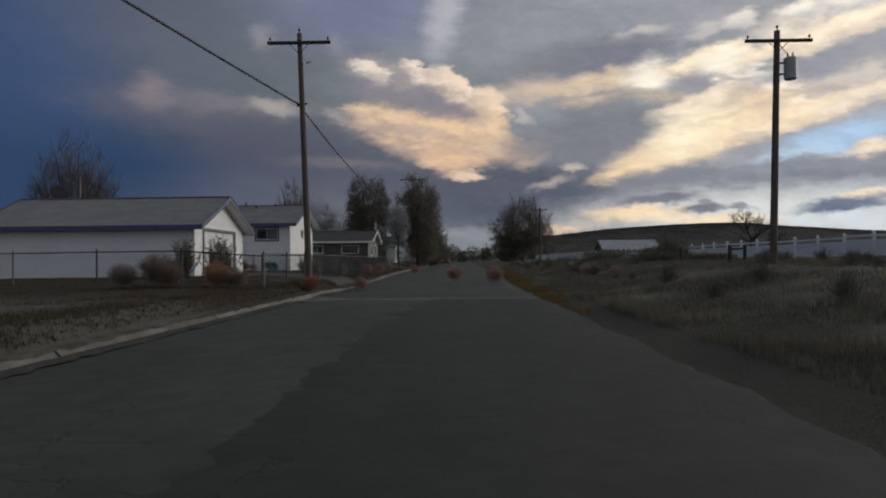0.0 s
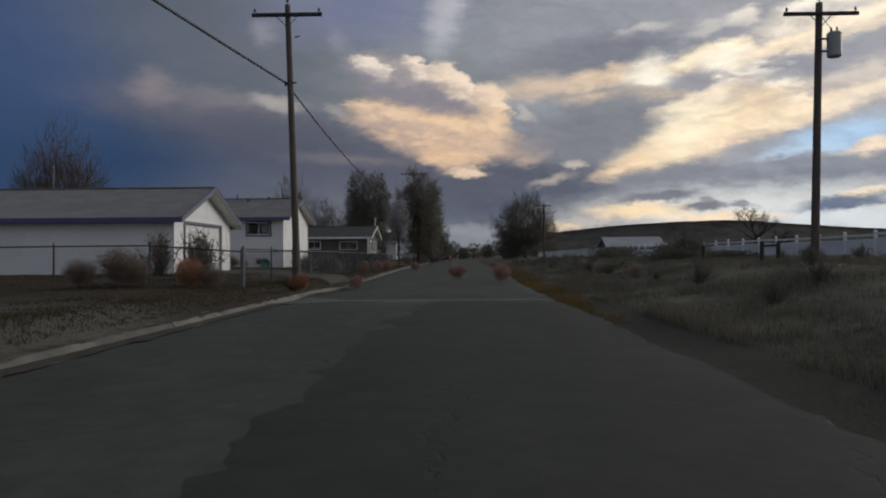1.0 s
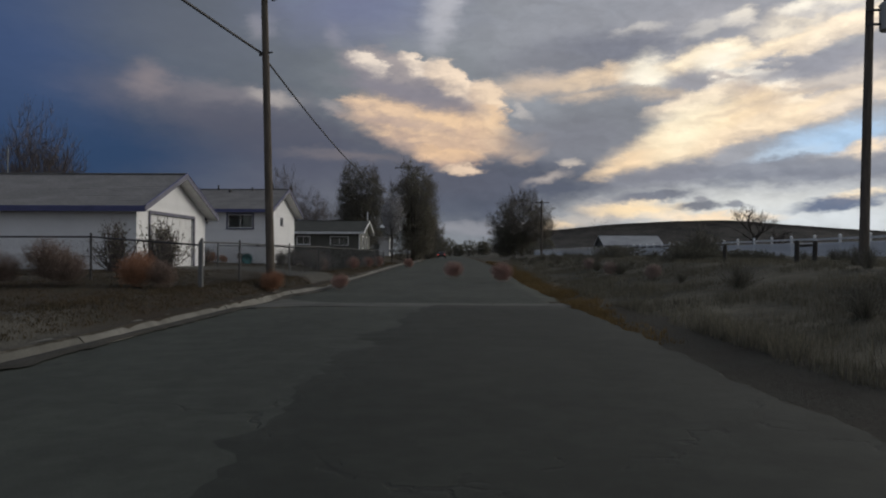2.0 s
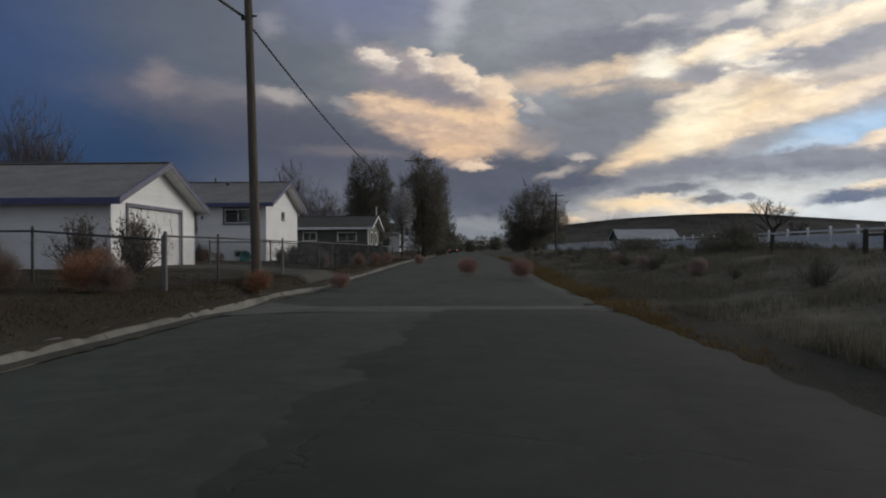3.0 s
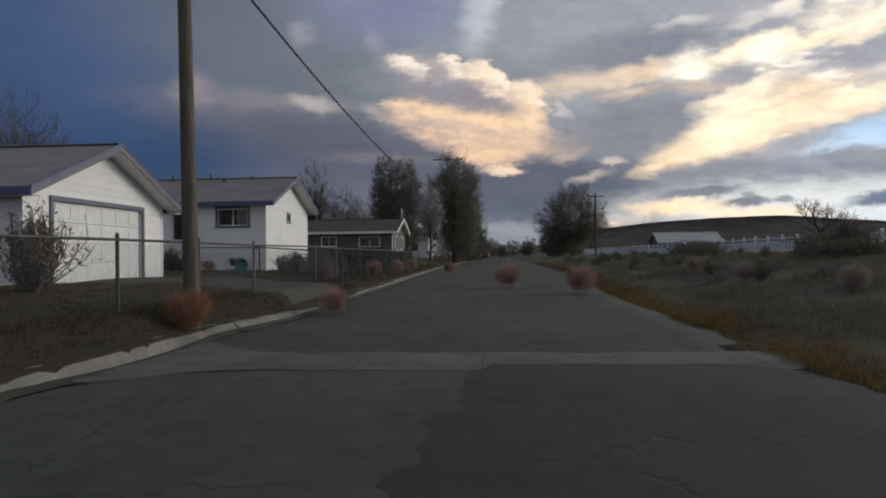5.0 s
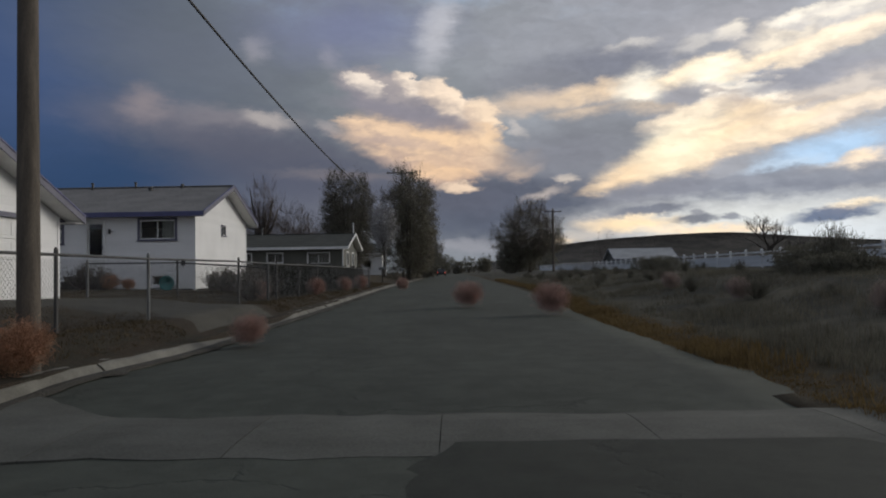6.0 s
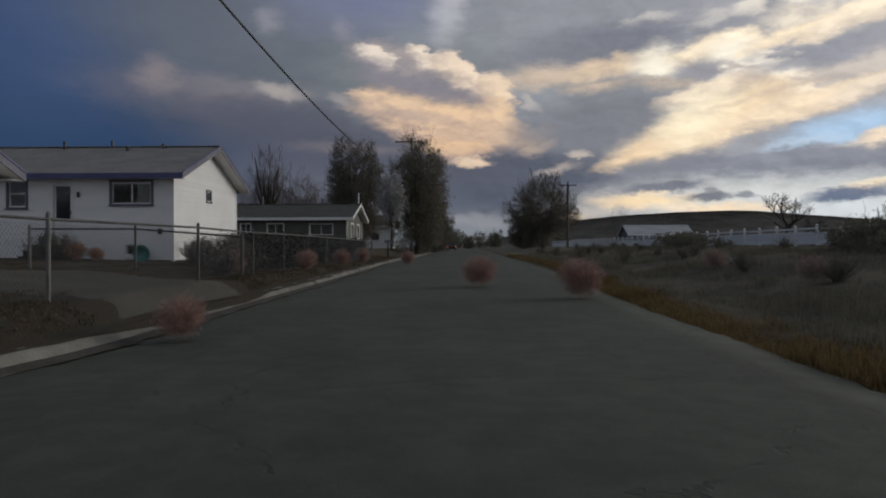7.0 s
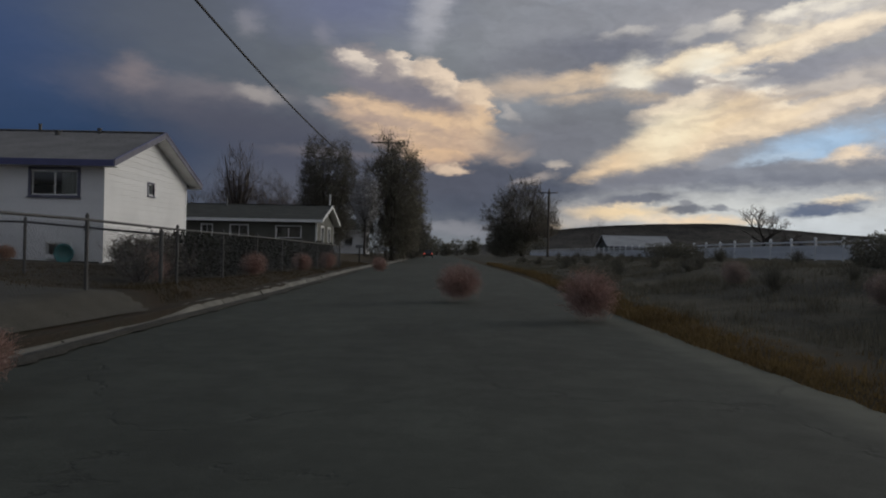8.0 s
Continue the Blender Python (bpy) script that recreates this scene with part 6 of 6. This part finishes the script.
grass("verge_grass", STRAW, "straw-yellow dry grass along the road edge", 15000, on_verge, 0.10, 1)
grass("bank_grass", DRY_GRASS, "grey-brown dry grass over the field bank", 26000, on_bank, 0.17, 2, 6, 0.004)
grass("kerb_grass", LAWN, "short brown grass on the bank above the kerb", 11000, on_left_bank, 0.05, 3)
grass("lawn_grass", LAWN, "thin winter lawn in the front yards", 14000, on_lawn, 0.04, 4)


# ---- far end of the road ----
def parked_car():
    c = thing("car", (-3.4, 165.0, road_height(165)), "dark car parked on the road with lit tail lamps", "car")
    bm = boxed(-0.88, 0.88, -2.1, 2.1, 0.32, 0.9, bevel=0.12)
    part("body", bm, CAR_PAINT, c)
    bm = bmesh.new()
    slab(bm, [(-0.74, -1.5, 0.88), (0.74, -1.5, 0.88), (0.74, 1.1, 0.88), (-0.74, 1.1, 0.88)], (0, 0, 0.01))
    lo = [bm.verts.new(p) for p in ((-0.76, -1.7, 0.88), (0.76, -1.7, 0.88), (0.76, 1.2, 0.88), (-0.76, 1.2, 0.88))]
    hi = [bm.verts.new(p) for p in ((-0.6, -1.2, 1.45), (0.6, -1.2, 1.45), (0.6, 0.4, 1.45), (-0.6, 0.4, 1.45))]
    bm.faces.new(hi)
    for i in range(4):
        bm.faces.new((lo[i], lo[(i + 1) % 4], hi[(i + 1) % 4], hi[i]))
    part("cabin", bm, CAR_PAINT, c, "dark glazed cabin")
    for sx in (-1, 1):
        part("tail_lamp", boxed(sx * 0.72 - 0.11, sx * 0.72 + 0.11, -2.14, -2.06, 0.68, 0.82), TAIL, c, "lit red tail lamp")
        for y in (-1.3, 1.35):
            w = part("wheel", bar(bmesh.new(), (sx * 0.72, y, 0.31), (sx * 0.9, y, 0.31), 0.31, sides=18), TYRE, c)
            part("rim", bar(bmesh.new(), (sx * 0.88, y, 0.31), (sx * 0.91, y, 0.31), 0.19, sides=14), STEEL, w)


parked_car()
for x, y in ((-6.3, 74.0), (-6.1, 93.0)):
    m = thing("mailbox", planted(x, y), "grey mailbox on a post beside the road", "mailbox", "mailboxes")
    part("post", boxed(-0.05, 0.05, -0.05, 0.05, -0.2, 1.0), POST_WOOD, m)
    bm = boxed(-0.25, 0.25, -0.09, 0.09, 1.0, 1.14, bevel=0.02)
    part("box", bar(bm, (-0.25, 0, 1.14), (0.25, 0, 1.14), 0.09, sides=14), STEEL, m)
